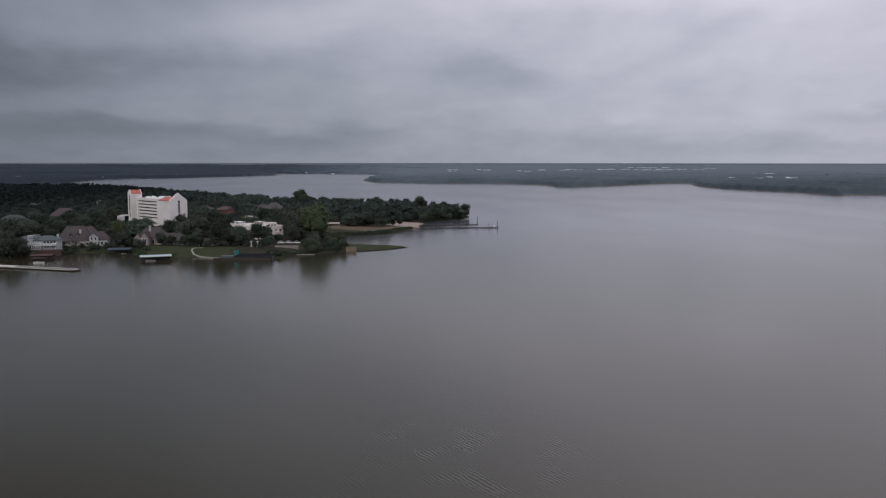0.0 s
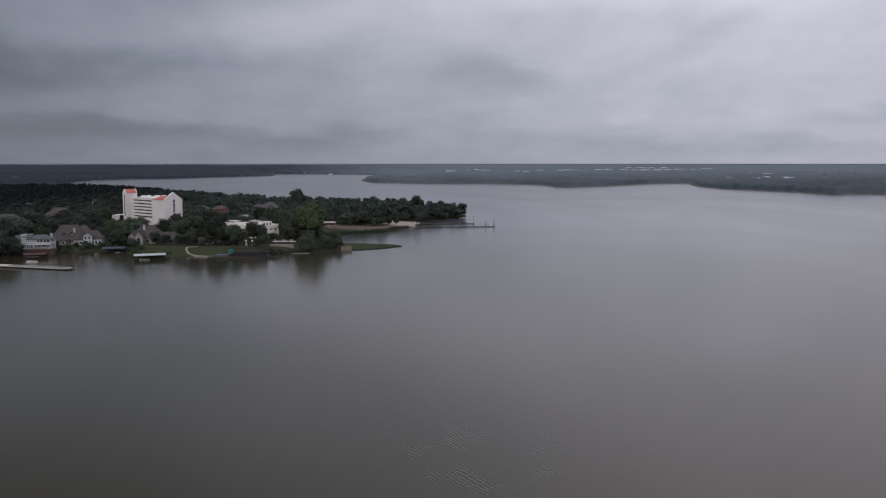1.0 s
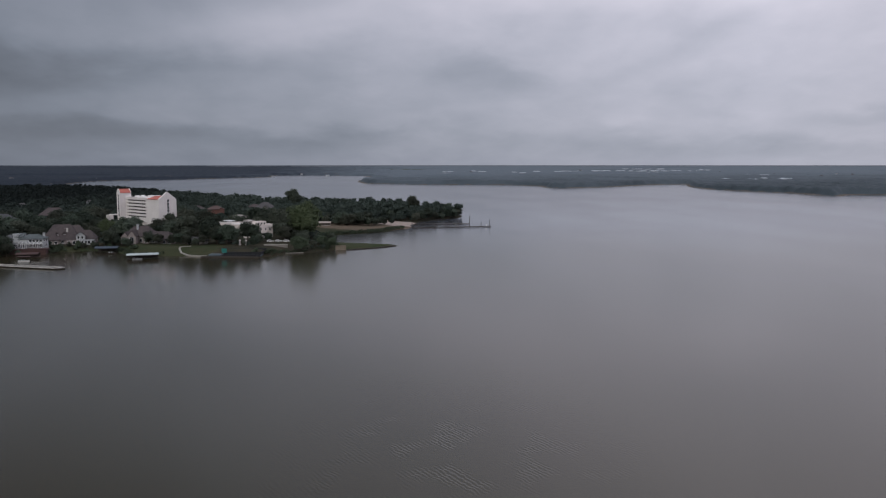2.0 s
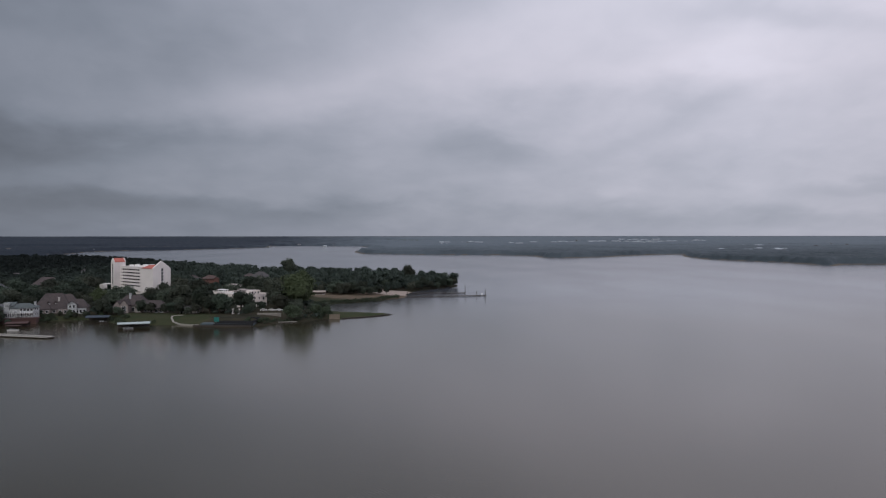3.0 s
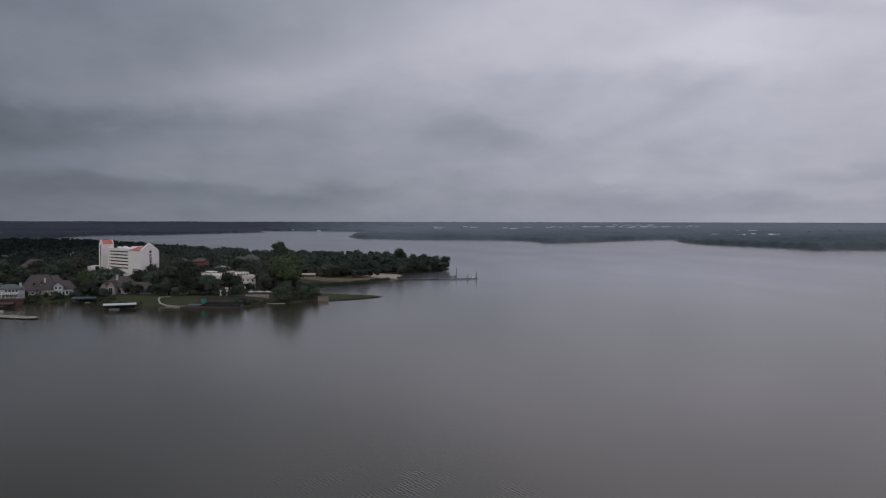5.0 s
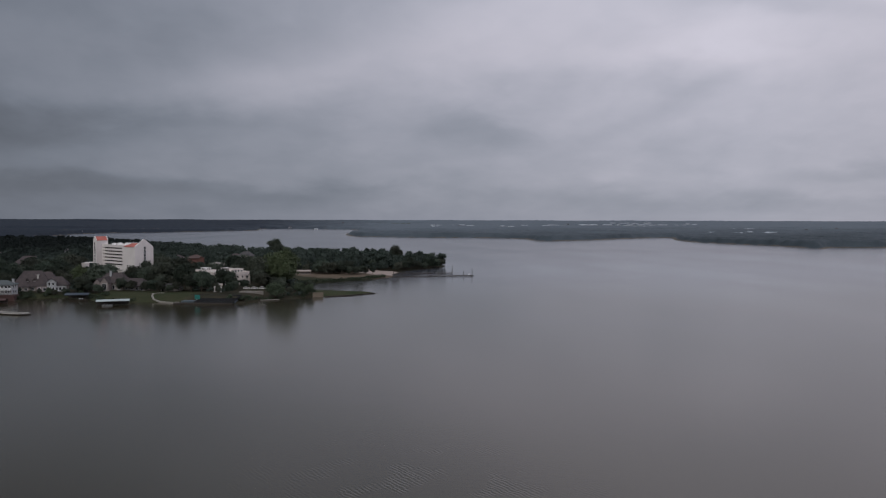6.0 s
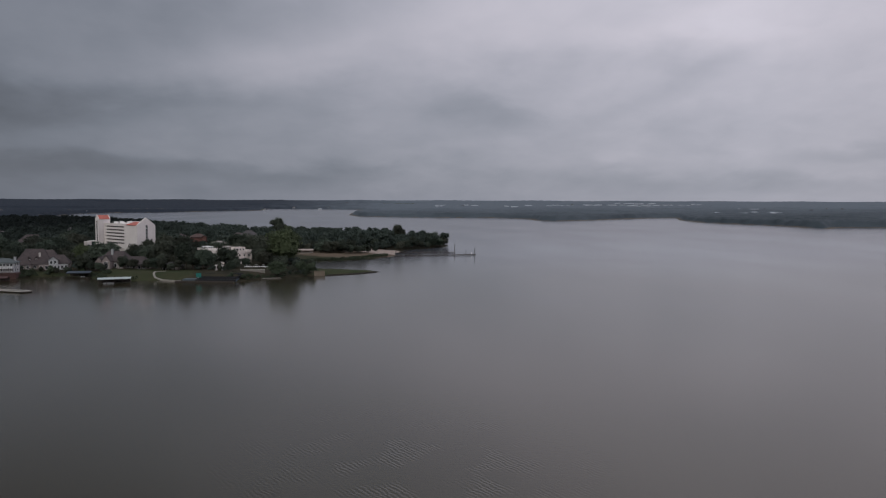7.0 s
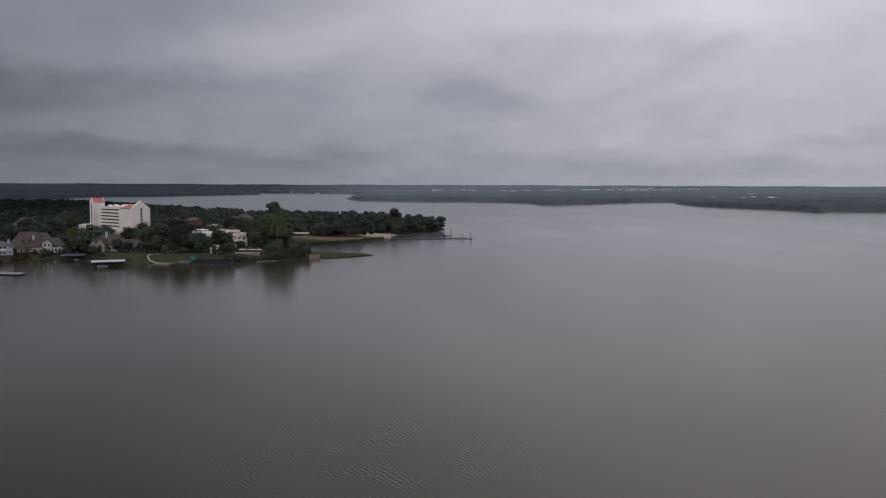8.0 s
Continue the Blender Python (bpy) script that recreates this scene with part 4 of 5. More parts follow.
near_dock = dock("dock", "long pale boarded dock with a rounded end", -262, 440.5, -195.5, 419.6, 6.2, 0.75, M_GREYDECK, 6.0, True)
for i in range(8):
    part("cleat", boxes((6 + 8 * i, -3.05, 0.83, 6.5 + 8 * i, -2.9, 1.0)), M_DARKWOOD, near_dock)
part("gangway", boxes((-2, -2.8, 0.76, 26, 2.8, 0.92)), M_CONCRETE, near_dock, "pale concrete gangway slab")
part("edge_rail", boxes((66.9, -2.4, 0.62, 67.6, 2.4, 0.86)), M_CONCRETE, near_dock)
part("edge_rail", boxes((0, 2.6, 0.62, 66.5, 3.2, 0.86)), M_CONCRETE, near_dock)
part("edge_rail", boxes((0, -3.2, 0.62, 66.5, -2.6, 0.86)), M_CONCRETE, near_dock)
dock("swim_dock", "small pale boarded dock under a tree", -87.5, 492.0, -76.0, 495.2, 2.4, 0.5, M_PALEDECK)
dock("pier", "long weathered timber pier on dark piles", -12, 694.4, 62, 707.0, 2.6, 0.9, M_DARKWOOD, 5.0)
dock("pier", "weathered timber pier with a tall lamp post", -9, 736.6, 44.5, 740.0, 2.4, 0.9, M_DARKWOOD, 5.0)


def post(name, label, x, y, z, h, r, mat, cat="post"):
    root = thing(name, label, cat, pose(x, y, z), "pier posts")
    part("shaft", tube(bmesh.new(), (0, 0, 0), (0, 0, h), r, r * 0.8), mat, root)
    part("cap", tube(bmesh.new(), (0, 0, h), (0, 0, h + 0.3), r * 1.5, r * 0.6), mat, root)
    return root


for x, y, h in ((44.0, 740.0, 7.0), (61.0, 706.8, 5.5), (53.0, 705.5, 3.5), (-10.5, 694.7, 4.5), (20, 700, 1.6), (30, 701.7, 1.6), (10, 698.2, 1.6)):
    post("mooring_post", "tall dark timber mooring post on the pier", x, y, 0.9, h, 0.28, M_DARKWOOD)
post("swim_marker", "white marker post at the pier head", 58.0, 706.3, 0.9, 1.1, 0.25, M_WHITEPAINT)


def boathouse(label, x, y, turn, w, d, eave, rise, roof_mat):
    root = thing("boathouse", label, "boathouse", pose(x, y, 0, 0, 0, turn), "boathouses")
    part("roof", gable_roof(w, d, eave, rise, 0.4, 0.25), roof_mat, root)
    for i in range(5):
        for s in (-1, 1):
            px = -w / 2 + w * i / 4
            part("post", tube(bmesh.new(), (px, s * d / 2 * 0.95, -3), (px, s * d / 2 * 0.95, eave - 0.1), 0.14, 0.14), M_DARKWOOD, root)
    part("beam", boxes((-w / 2, -d / 2 * 0.98, eave - 0.4, w / 2, -d / 2 * 0.92, eave - 0.1)), M_DARKWOOD, root)
    part("beam", boxes((-w / 2, d / 2 * 0.92, eave - 0.4, w / 2, d / 2 * 0.98, eave - 0.1)), M_DARKWOOD, root)
    part("catwalk", boxes((-w / 2, d / 2 * 0.55, 0.35, w / 2, d / 2 * 0.9, 0.55)), M_DARKWOOD, root)
    part("back_wall", boxes((-w / 2, d / 2 * 0.84, 0.56, w / 2, d / 2 * 0.90, eave - 0.41)), M_DARKWOOD, root)
    return root


boathouse("open boathouse with a pale teal metal roof on posts", -168.5, 464.3, 20, 17.5, 7.6, 3.0, 0.6, M_PALEMETAL)
boathouse("low boat shelter with a dark red metal roof", -243.0, 474.5, 12, 12.0, 6.5, 2.2, 0.7, M_DARKBRICK)
boathouse("open boathouse with a blue-grey metal roof", -206.0, 503.0, 10, 13.5, 8.5, 2.9, 0.8, M_BLUEMETAL)


def boat(label, x, y, turn, length=6.5, canopy=False, paint=None):
    root = thing("motorboat", label, "boat", pose(x, y, 0.1, 0, 0, turn), "boats")
    bm = bmesh.new()
    w = 1.2
    prof = [(-length / 2, w * 0.9), (0, w), (length * 0.3, w * 0.75), (length / 2, 0.05)]
    top = [(x_, -y_) for x_, y_ in prof] + [(x_, y_) for x_, y_ in prof[::-1]]
    lo = [bm.verts.new((p * 0.9, q * 0.6, -0.3)) for p, q in top]
    hi = [bm.verts.new((p, q, 0.75)) for p, q in top]
    n = len(top)
    for i in range(n):
        bm.faces.new((lo[i], lo[(i + 1) % n], hi[(i + 1) % n], hi[i]))
    bm.faces.new(lo[::-1]), bm.faces.new(hi)
    part("hull", bm, paint or M_HULL, root)
    part("seat", boxes((-1.8, -0.8, 0.76, -1.1, 0.8, 1.2), (-0.2, -0.7, 0.76, 0.3, 0.7, 1.2)), M_GREYSIDING, root)
    part("windscreen", boxes((0.7, -0.8, 0.76, 0.78, 0.8, 1.25)), M_GLASS, root)
    if canopy:
        part("canopy", boxes((-3.6, -2.0, 3.0, 3.6, 2.0, 3.15)), M_DARKBRICK, root, "dark red lift canopy")
        for sx in (-3.3, 3.3):
            for sy in (-1.8, 1.8):
                part("lift_post", tube(bmesh.new(), (sx, sy, -3), (sx, sy, 3.0), 0.1, 0.1), M_DARKWOOD, root)
    return root


boat("white motorboat on a lift under a dark red canopy", -234, 452.5, 10, 6.5, True)
boat("small grey motorboat moored under the boathouse roof", -171, 462.0, 20, 6.0, False, M_GREYSIDING)
boat("dark red covered barge beside the dock", -239, 417.5, -14, 9.0, False, M_DARKBRICK)
boat("small dark motorboat moored beside the blue boathouse", -199.5, 494.0, 10, 5.0, False, M_DARKWOOD)


# ---- the sports court by the water ----
def court():
    root = thing("sports_court", "blue-grey waterside court with a black windscreen fence", "sports court", pose(-131, 474.6, 0, 0, 0, -4))
    part("slab", boxes((-1, 0.6, -1.5, 32, 17, 1.6)), M_COURT, root)
    part("front_panel", boxes((7.0, 0.44, -1.5, 32, 0.58, 1.62)), M_BLACKMESH, root, "black board along the water side")
    for i in range(13):
        x = 8.0 + 2.0 * i
        part("fence_post", tube(bmesh.new(), (x, 0.75, 1.6), (x, 0.75, 3.5), 0.06, 0.06, 5), M_BLACKMESH, root)
    for i in range(12):
        x = 8.0 + 2.0 * i
        part("screen", boxes((x + 0.08, 0.7, 1.65, x + 1.92, 0.8, 3.4)), M_BLACKMESH, root)
    for i in range(6):
        y = 1.0 + 2.5 * i
        part("screen", boxes((31.7, y, 1.65, 31.8, y + 2.4, 3.4)), M_BLACKMESH, root)
    part("board", boxes((7.6, 0.3, 2.8, 10.8, 0.6, 5.4)), M_TEAL, root, "teal score board")
    part("board_post", tube(bmesh.new(), (8.2, 0.5, -1), (8.2, 0.5, 3.2), 0.1, 0.1), M_BLACKMESH, root)
    part("board_post", tube(bmesh.new(), (10.4, 0.5, -1), (10.4, 0.5, 3.2), 0.1, 0.1), M_BLACKMESH, root)
    part("lamp", boxes((8.6, 0.35, 2.4, 9.1, 0.6, 2.75)), M_PALEMETAL, root)
    part("back_fence", boxes((-1, 16.7, 1.65, 31.6, 16.8, 4.0)), M_BLACKMESH, root)
    return root


court()


def garden_path():
    bm = bmesh.new()
    pts = [(-151, 503), (-154.6, 501.5), (-156.6, 498.5), (-155.7, 493.7), (-152.1, 486.1), (-146.1, 480.2), (-139.5, 476.4), (-133, 475.2)]
    prev = None
    for i, (x, y) in enumerate(pts):
        nx, ny = pts[min(i + 1, len(pts) - 1)]
        px, py = pts[max(i - 1, 0)]
        d = Vector((nx - px, ny - py, 0)).normalized()
        s = Vector((-d.y, d.x, 0)) * 0.55
        z = max(height_at(x, y) + 0.25, 0.9)
        row = [bm.verts.new(Vector((x, y, z)) + s), bm.verts.new(Vector((x, y, z)) - s), bm.verts.new(Vector((x, y, z - 1.2)) - s), bm.verts.new(Vector((x, y, z - 1.2)) + s)]
        if prev:
            for k in range(4):
                bm.faces.new((prev[k], prev[(k + 1) % 4], row[(k + 1) % 4], row[k]))
        else:
            bm.faces.new(row)
        prev = row
    bm.faces.new(prev[::-1])
    bmesh.ops.recalc_face_normals(bm, faces=bm.faces[:])
    return tagged(part("path", bm, M_PALEDECK), "curved pale concrete garden path", "path", kind="structure")


garden_path()
for x in (-121.0, -116.8):
    col = thing("garden_column", "white round garden column on a square base", "column", pose(x, 511.0, height_at(x, 511.0) - 0.1), "garden columns")
    part("base", boxes((-0.7, -0.7, 0, 0.7, 0.7, 0.6)), M_STUCCO, col)
    part("shaft", tube(bmesh.new(), (0, 0, 0.6), (0, 0, 3.2), 0.32, 0.27, 10), M_STUCCO, col)
    part("capital", boxes((-0.6, -0.6, 3.2, 0.6, 0.6, 3.6)), M_STUCCO, col)


def pavilion(x, y, turn, w, d, h, label):
    z = height_at(x, y)
    root = thing("beach_pavilion", label, "pavilion", pose(x, y, z - 0.1, 0, 0, turn))
    part("floor_slab", boxes((-w / 2, -d / 2, 0, w / 2, d / 2, 0.25)), M_CONCRETE, root)
    for i in range(6):
        for s in (-1, 1):
            px = -w / 2 + 0.4 + (w - 0.8) * i / 5
            part("post", boxes((px - 0.15, s * (d / 2 - 0.4) - 0.15, 0.25, px + 0.15, s * (d / 2 - 0.4) + 0.15, h)), M_SANDPAINT, root)
    part("roof", gable_roof(w, d, h, 0.9, 0.5, 0.3), M_SANDPAINT, root)
    part("back_wall", boxes((-w / 2 + 0.6, d / 2 - 0.9, 0.25, w / 2 - 0.6, d / 2 - 0.6, h)), M_SANDPAINT, root)
    return root


pavilion(-52, 730, 3, 7, 5, 2.4, "small pale picnic shelter under the beach trees")
pavilion(-63, 732, -5, 5, 5, 2.4, "small pale picnic shelter beside the beach lawn")
pavilion(-90, 680, 4, 15, 5, 2.4, "low pale pavilion behind the beach")



def parked_car(label, x, y, turn, paint):
    root = thing("parked_car", label, "car", pose(x, y, height_at(x, y) + 0.02, 0, 0, turn), "cars on the drive")
    bm = bmesh.new()
    prism(bm, [(-2.3, 0.3), (2.3, 0.3), (2.35, 0.75), (1.4, 0.95), (-2.2, 1.0), (-2.35, 0.8)], "y", -0.9, 0.9)
    part("body", bm, paint, root)
    bm = bmesh.new()
    prism(bm, [(-1.9, 1.0), (1.2, 0.97), (0.5, 1.55), (-1.5, 1.6)], "y", -0.78, 0.78)
    part("window_glass", bm, M_GLASS, root)
    part("roof_panel", boxes((-1.5, -0.75, 1.58, 0.5, 0.75, 1.68)), paint, root)
    for wx in (-1.45, 1.45):
        for wy in (-0.92, 0.92):
            part("wheel", tube(bmesh.new(), (wx, wy - 0.1, 0.34), (wx, wy + 0.1, 0.34), 0.34, 0.34, 12), M_BLACKMESH, root)
    return root


for i, (x, y, a, paint, lab) in enumerate(((-105, 532, 8, M_HULL, "white car parked on the mansion drive"), (-99.5, 532.6, 2, M_HULL, "white car parked by the garden wall"), (-94.2, 533, -4, M_HULL, "white van-like car parked under trees"))):
    parked_car(lab, x, y, a, paint)


# ---- trees ----
def cube_sphere(n):
    """The quads of a sphere of radius one, n x n on each of six sides."""
    out = []
    for axis in range(3):
        for side in (-1, 1):
            for i in range(n):
                for j in range(n):
                    for a, b in ((0, 0), (1, 0), (1, 1), (0, 1))[::side]:
                        v = np.zeros(3)
                        v[axis], v[(axis + 1) % 3], v[(axis + 2) % 3] = side, -1 + 2 * (i + a) / n, -1 + 2 * (j + b) / n
                        out.append(v / np.linalg.norm(v))
    return np.array(out)


CUBE_SPHERE = cube_sphere(1)


def crown_arrays(seed, n, radius, height, leaf, lobes=9, base=0.28, dense=True):
    """Leaf clumps on the shells of several lobes: vertices of n quads, for a tree of that height."""
    r = np.random.default_rng(seed)
    cz0, cz1 = height * base, height
    cs = []
    for i in range(lobes):
        a, k = 2 * math.pi * (i / lobes + r.uniform(-0.09, 0.09)), r.uniform(0.10, 0.58)
        zc = cz0 + (cz1 - cz0) * (r.uniform(0.25, 0.78))
        cs.append((radius * k * math.cos(a), radius * k * math.sin(a), zc, radius * r.uniform(0.30, 0.60), (cz1 - cz0) * r.uniform(0.17, 0.34)))
    cs.append((0, 0, cz1 - (cz1 - cz0) * 0.26, radius * 0.55, (cz1 - cz0) * 0.26))
    cs = np.array(cs)
    pick = r.integers(0, len(cs), n)
    d = r.normal(size=(n, 3))
    d /= np.linalg.norm(d, axis=1)[:, None]
    d[:, 2] = np.where(d[:, 2] < -0.45, -d[:, 2], d[:, 2])
    shell = r.uniform(0.66, 1.16, n)[:, None]
    c = cs[pick, :3] + d * shell * np.stack([cs[pick, 3], cs[pick, 3], cs[pick, 4]], -1)
    # leaf sprays face outwards from the limb and from the whole crown
    out = c / np.array([radius, radius, height * 0.6]) - np.array([0, 0, 0.75])
    out /= np.linalg.norm(out, axis=1)[:, None] + 1e-6
    d = d * 0.55 + out * 0.75
    t1 = np.cross(d + r.normal(size=(n, 3)) * 0.75, r.normal(size=(n, 3)))
    t1 /= np.linalg.norm(t1, axis=1)[:, None]
    t2 = np.cross(d + r.normal(size=(n, 3)) * 0.5, t1)
    t2 /= np.linalg.norm(t2, axis=1)[:, None]
    s = (leaf * r.uniform(0.6, 1.3, n))[:, None]
    q = np.stack([c - t1 * s * 0.5 - t2 * s * 0.4, c + t1 * s * 0.55 - t2 * s * 0.3, c + t1 * s * 0.4 + t2 * s * 0.5, c - t1 * s * 0.5 + t2 * s * 0.4], 1)
    # the dense inside of each lobe, behind the outer sprays
    inner = [cs[k, :3] + CUBE_SPHERE * 0.80 * np.array([cs[k, 3], cs[k, 3], cs[k, 4]]) for k in range(len(cs) if dense else 0)]
    return np.concatenate([q.reshape(-1, 3), *inner])


def quads_mesh(name, verts, mat):
    me = bpy.data.meshes.new(name)
    n = len(verts) // 4
    me.vertices.add(len(verts))
    me.vertices.foreach_set("co", np.asarray(verts, np.float32).ravel())
    me.loops.add(len(verts))
    me.loops.foreach_set("vertex_index", np.arange(len(verts), dtype=np.int32))
    me.polygons.add(n)
    me.polygons.foreach_set("loop_start", np.arange(0, len(verts), 4, dtype=np.int32))
    me.update(calc_edges=True)
    me.validate()
    me.materials.append(mat)
    return me


def trunk_mesh(height, radius, seed):
    r = random.Random(seed)
    bm = bmesh.new()
    th = height * 0.42
    tube(bm, (0, 0, -0.8), (0.15, 0.1, th), 0.028 * height, 0.016 * height, 7)
    for i in range(5):
        a = 2 * math.pi * (i + r.random() * 0.5) / 5
        z0 = th * r.uniform(0.55, 0.98)
        tube(bm, (0.1, 0.05, z0), (math.cos(a) * radius * 0.6, math.sin(a) * radius * 0.6, height * r.uniform(0.5, 0.75)), 0.012 * height, 0.004 * height, 5)
    return bm


TREE_KINDS = {}


def tree_kind(key, name, label, height, radius, n, leaf, mat, seed, lobes=9, base=0.25):
    root = thing(name, label, "tree", pose(0, 0, -300), "shore trees")
    part("trunk", trunk_mesh(height, radius, seed), M_BARK, root)
    cr = new("crown", quads_mesh("crown", crown_arrays(seed, n, radius, height, leaf, lobes, base), mat))
    cr.parent = root
    TREE_KINDS[key] = [root, False]


for i in range(5):
    tree_kind(f"oak{i}", "oak_tree", "dark green spreading oak on the lake shore", 11.5 + 0.6 * i, 6.8 + 0.5 * (i % 3), 1500, 0.86, M_OAK, 11 + i, 14 + i % 3, 0.05 + 0.03 * i)
tree_kind("cottonwood", "cottonwood_tree", "tall light green cottonwood with a rounded crown", 24.0, 12.0, 6200, 0.9, M_WILLOW, 31, 22, 0.06)
tree_kind("willow", "willow_tree", "low broad green willow hanging over the water", 11.5, 8.5, 2600, 0.75, M_SHRUB, 33, 14, 0.05)
tree_kind("tall", "tall_oak_tree", "tall dark oak standing above its neighbours", 20.0, 9.2, 3400, 0.9, M_OAK, 35, 15, 0.25)
tree_kind("bush", "shrub", "rounded dark green shrub", 3.4, 2.6, 420, 0.5, M_SHRUB, 37, 7, 0.02)


def plant(key, x, y, scale=1.0, turn=0.0, z=None):
    entry = TREE_KINDS[key]
    z = max(height_at(x, y), 0.1) if z is None else z
    m = pose(x, y, z, 0, 0, turn)
    if not entry[1]:
        entry[1], ob = True, entry[0]
        ob.matrix_basis = m
    else:
        ob = copy_thing(entry[0], m)
    ob.scale = (scale, scale, scale * (1 + 0.12 * math.sin(x * 3.7 + y)))
    return ob


SHORE_OAKS = [(-10, 762), (-8, 770), (-2, 781), (4, 790), (11, 799), (18, 806), (25, 815), (31, 822), (-22, 764), (-34, 763), (-44, 764)]
PLACED = [("cottonwood", -86, 567, 1.2), ("oak1", -183, 545, 0.95), ("oak3", -172, 541, 0.9), ("oak0", -163, 530, 0.75), ("oak2", -196, 515, 0.35), ("oak4", -178, 515, 0.4), ("cottonwood", -232, 566, 0.55), ("oak3", -121, 532, 0.95), ("oak1", -116, 534, 0.7), ("oak3", -147, 607, 0.95), ("oak0", -139, 606, 0.85), ("oak4", -157, 611, 0.9), ("oak1", -76, 683, 0.80), ("oak2", -70, 680, 0.75), ("oak3", -63, 683, 0.80), ("oak4", -56, 684, 0.75), ("oak0", -50, 687, 0.70), ("oak1", -44, 690, 0.62), ("oak2", -73, 690, 0.95), ("oak3", -60, 692, 0.90), ("oak2", -36, 703, 0.45), ("oak4", -30, 705, 0.42), ("oak1", -98, 697, 0.7), ("oak3", -66, 694, 0.62), ("oak0", -88, 693, 0.66), ("oak4", -77, 691, 0.6), ("oak2", -57, 692, 0.55), ("willow", -80, 501, 0.85), ("willow", -67, 521, 0.62), ("willow", -60, 520, 0.55), ("oak0", -70, 552, 0.6), ("oak4", -64, 548, 0.5), ("oak1", -108, 537, 0.55), ("tall", -153, 893, 1.18), ("tall", -13, 842, 0.86),
          ("oak1", 33, 826, 0.85), ("oak3", 26, 842, 0.9), ("oak0", 18, 822, 0.8), ("oak2", 36, 845, 0.75), ("oak2", -144, 522, 1.18), ("oak1", -139, 520, 1.12), ("oak3", -131, 516, 1.0), ("oak0", -126, 523, 0.85), ("oak2", -111, 522, 0.55), ("oak4", -121, 515, 0.42), ("oak0", -150, 509, 0.5), ("oak3", -146, 512, 0.5), ("oak1", -157, 512, 0.55), ("oak4", -134, 526, 0.95), ("oak1", -128, 518, 0.9),
          ("oak3", -116, 531, 0.8), ("oak4", -137, 514, 0.7), ("oak2", -268, 474, 0.9), ("oak3", -279, 478, 1.1),
          ("oak0", -285, 464, 1.0), ("oak1", -296, 482, 1.15), ("oak4", -270, 462, 0.7), ("oak2", -60, 690, 0.7), ("oak0", -46, 696, 0.65), ("oak1", -39, 700, 0.6), ("oak1", -98, 548, 0.85), ("oak3", -92, 552, 0.6), ("oak0", -101, 557, 0.9), ("oak2", -89, 546, 0.55), ("oak4", -104, 567, 0.95), ("oak1", -97, 574, 1.0), ("oak3", -84, 551, 0.5), ("oak3", -210, 520, 0.8), ("oak1", -214, 545, 1.0), ("oak3", -176, 516, 0.5), ("oak0", -168, 517, 0.55), ("oak2", -184, 518, 0.6), ("oak1", -162, 514, 0.6), ("oak4", -206, 519, 0.5), ("oak2", -226, 514, 0.3), ("oak0", -236, 514, 0.3), ("oak3", -247, 510, 0.3),
          ("oak1", -265, 487, 0.85), ("oak4", -260, 484, 0.6), ("oak2", -274, 490, 1.0), ("oak0", -82, 708, 0.75), ("oak3", -72, 704, 0.7), ("oak4", -91, 712, 0.8), ("oak2", -52, 704, 0.75), ("oak3", -200, 518, 0.5), ("oak1", -220, 516, 0.4), ("oak2", -258, 478, 0.55), ("oak0", -252, 480, 0.35)]
PLACED += [(f"oak{i * 3 % 5}", x, y, 0.62 + 0.05 * (i % 4)) for i, (x, y) in enumerate(SHORE_OAKS)]
for i, (k, x, y, s) in enumerate(PLACED):
    plant(k, x, y, s, 47.0 * i)

BUILT = [(-250, 500, 20), (-262, 503, 12), (-240, 527, 19), (-224, 530, 11), (-196, 530, 14), (-180, 528, 12), (-172, 526, 8), (-135, 575, 17), (-150, 585, 12), (-120, 580, 12), (-118, 566, 8),
         (-208, 627, 12), (-225, 637, 11), (-240, 650, 11), (-254, 659, 11), (-262, 657, 10), (-116, 482, 20), (-130, 486, 14), (-150, 490, 10), (-84, 566, 9), (-66, 508, 5), (-80, 500, 6), (-152, 520, 9), (-90, 680, 10), (-52, 730, 5), (-63, 732, 4)]
BUILT += [(b[2], b[3], 0.62 * max(b[6], b[7])) for b in BACK_HOUSES] + [(x, y, 4) for _, x, y, _ in PLACED]
OPEN = LAWNS + [BEACH, PALE_SAND, [(-112, 472), (-82, 484), (-86, 502), (-114, 502)], [(-221, 606), (-206, 604), (-202, 620), (-258, 659), (-276, 657), (-249, 620)], [(-168, 548), (-118, 538), (-130, 556), (-160, 588)], [(-122, 538), (-92, 540), (-104, 600), (-118, 575)], [(-262, 478), (-236, 486), (-205, 505), (-203, 516), (-255, 516)], [(-108, 498), (-86, 496), (-88, 544), (-112, 544)]]
# gardens and scrub, where the growth stays low
LOW = [[(-92, 498), (-45, 518), (-56, 562), (-72, 575), (-92, 575), (-100, 560)], [(-150, 600), (-185, 600), (-232, 786), (-190, 786)], [(-165, 740), (-140, 730), (-155, 806), (-185, 806)],
       [(-352, 650), (-310, 640), (-335, 730), (-372, 730)], [(-335, 560), (-285, 550), (-318, 612), (-372, 635)], [(-168, 498), (-92, 498), (-80, 535), (-100, 600), (-160, 575)]]
MIDDLE = [(-255, 548), (-165, 548), (-196, 618), (-262, 640)]


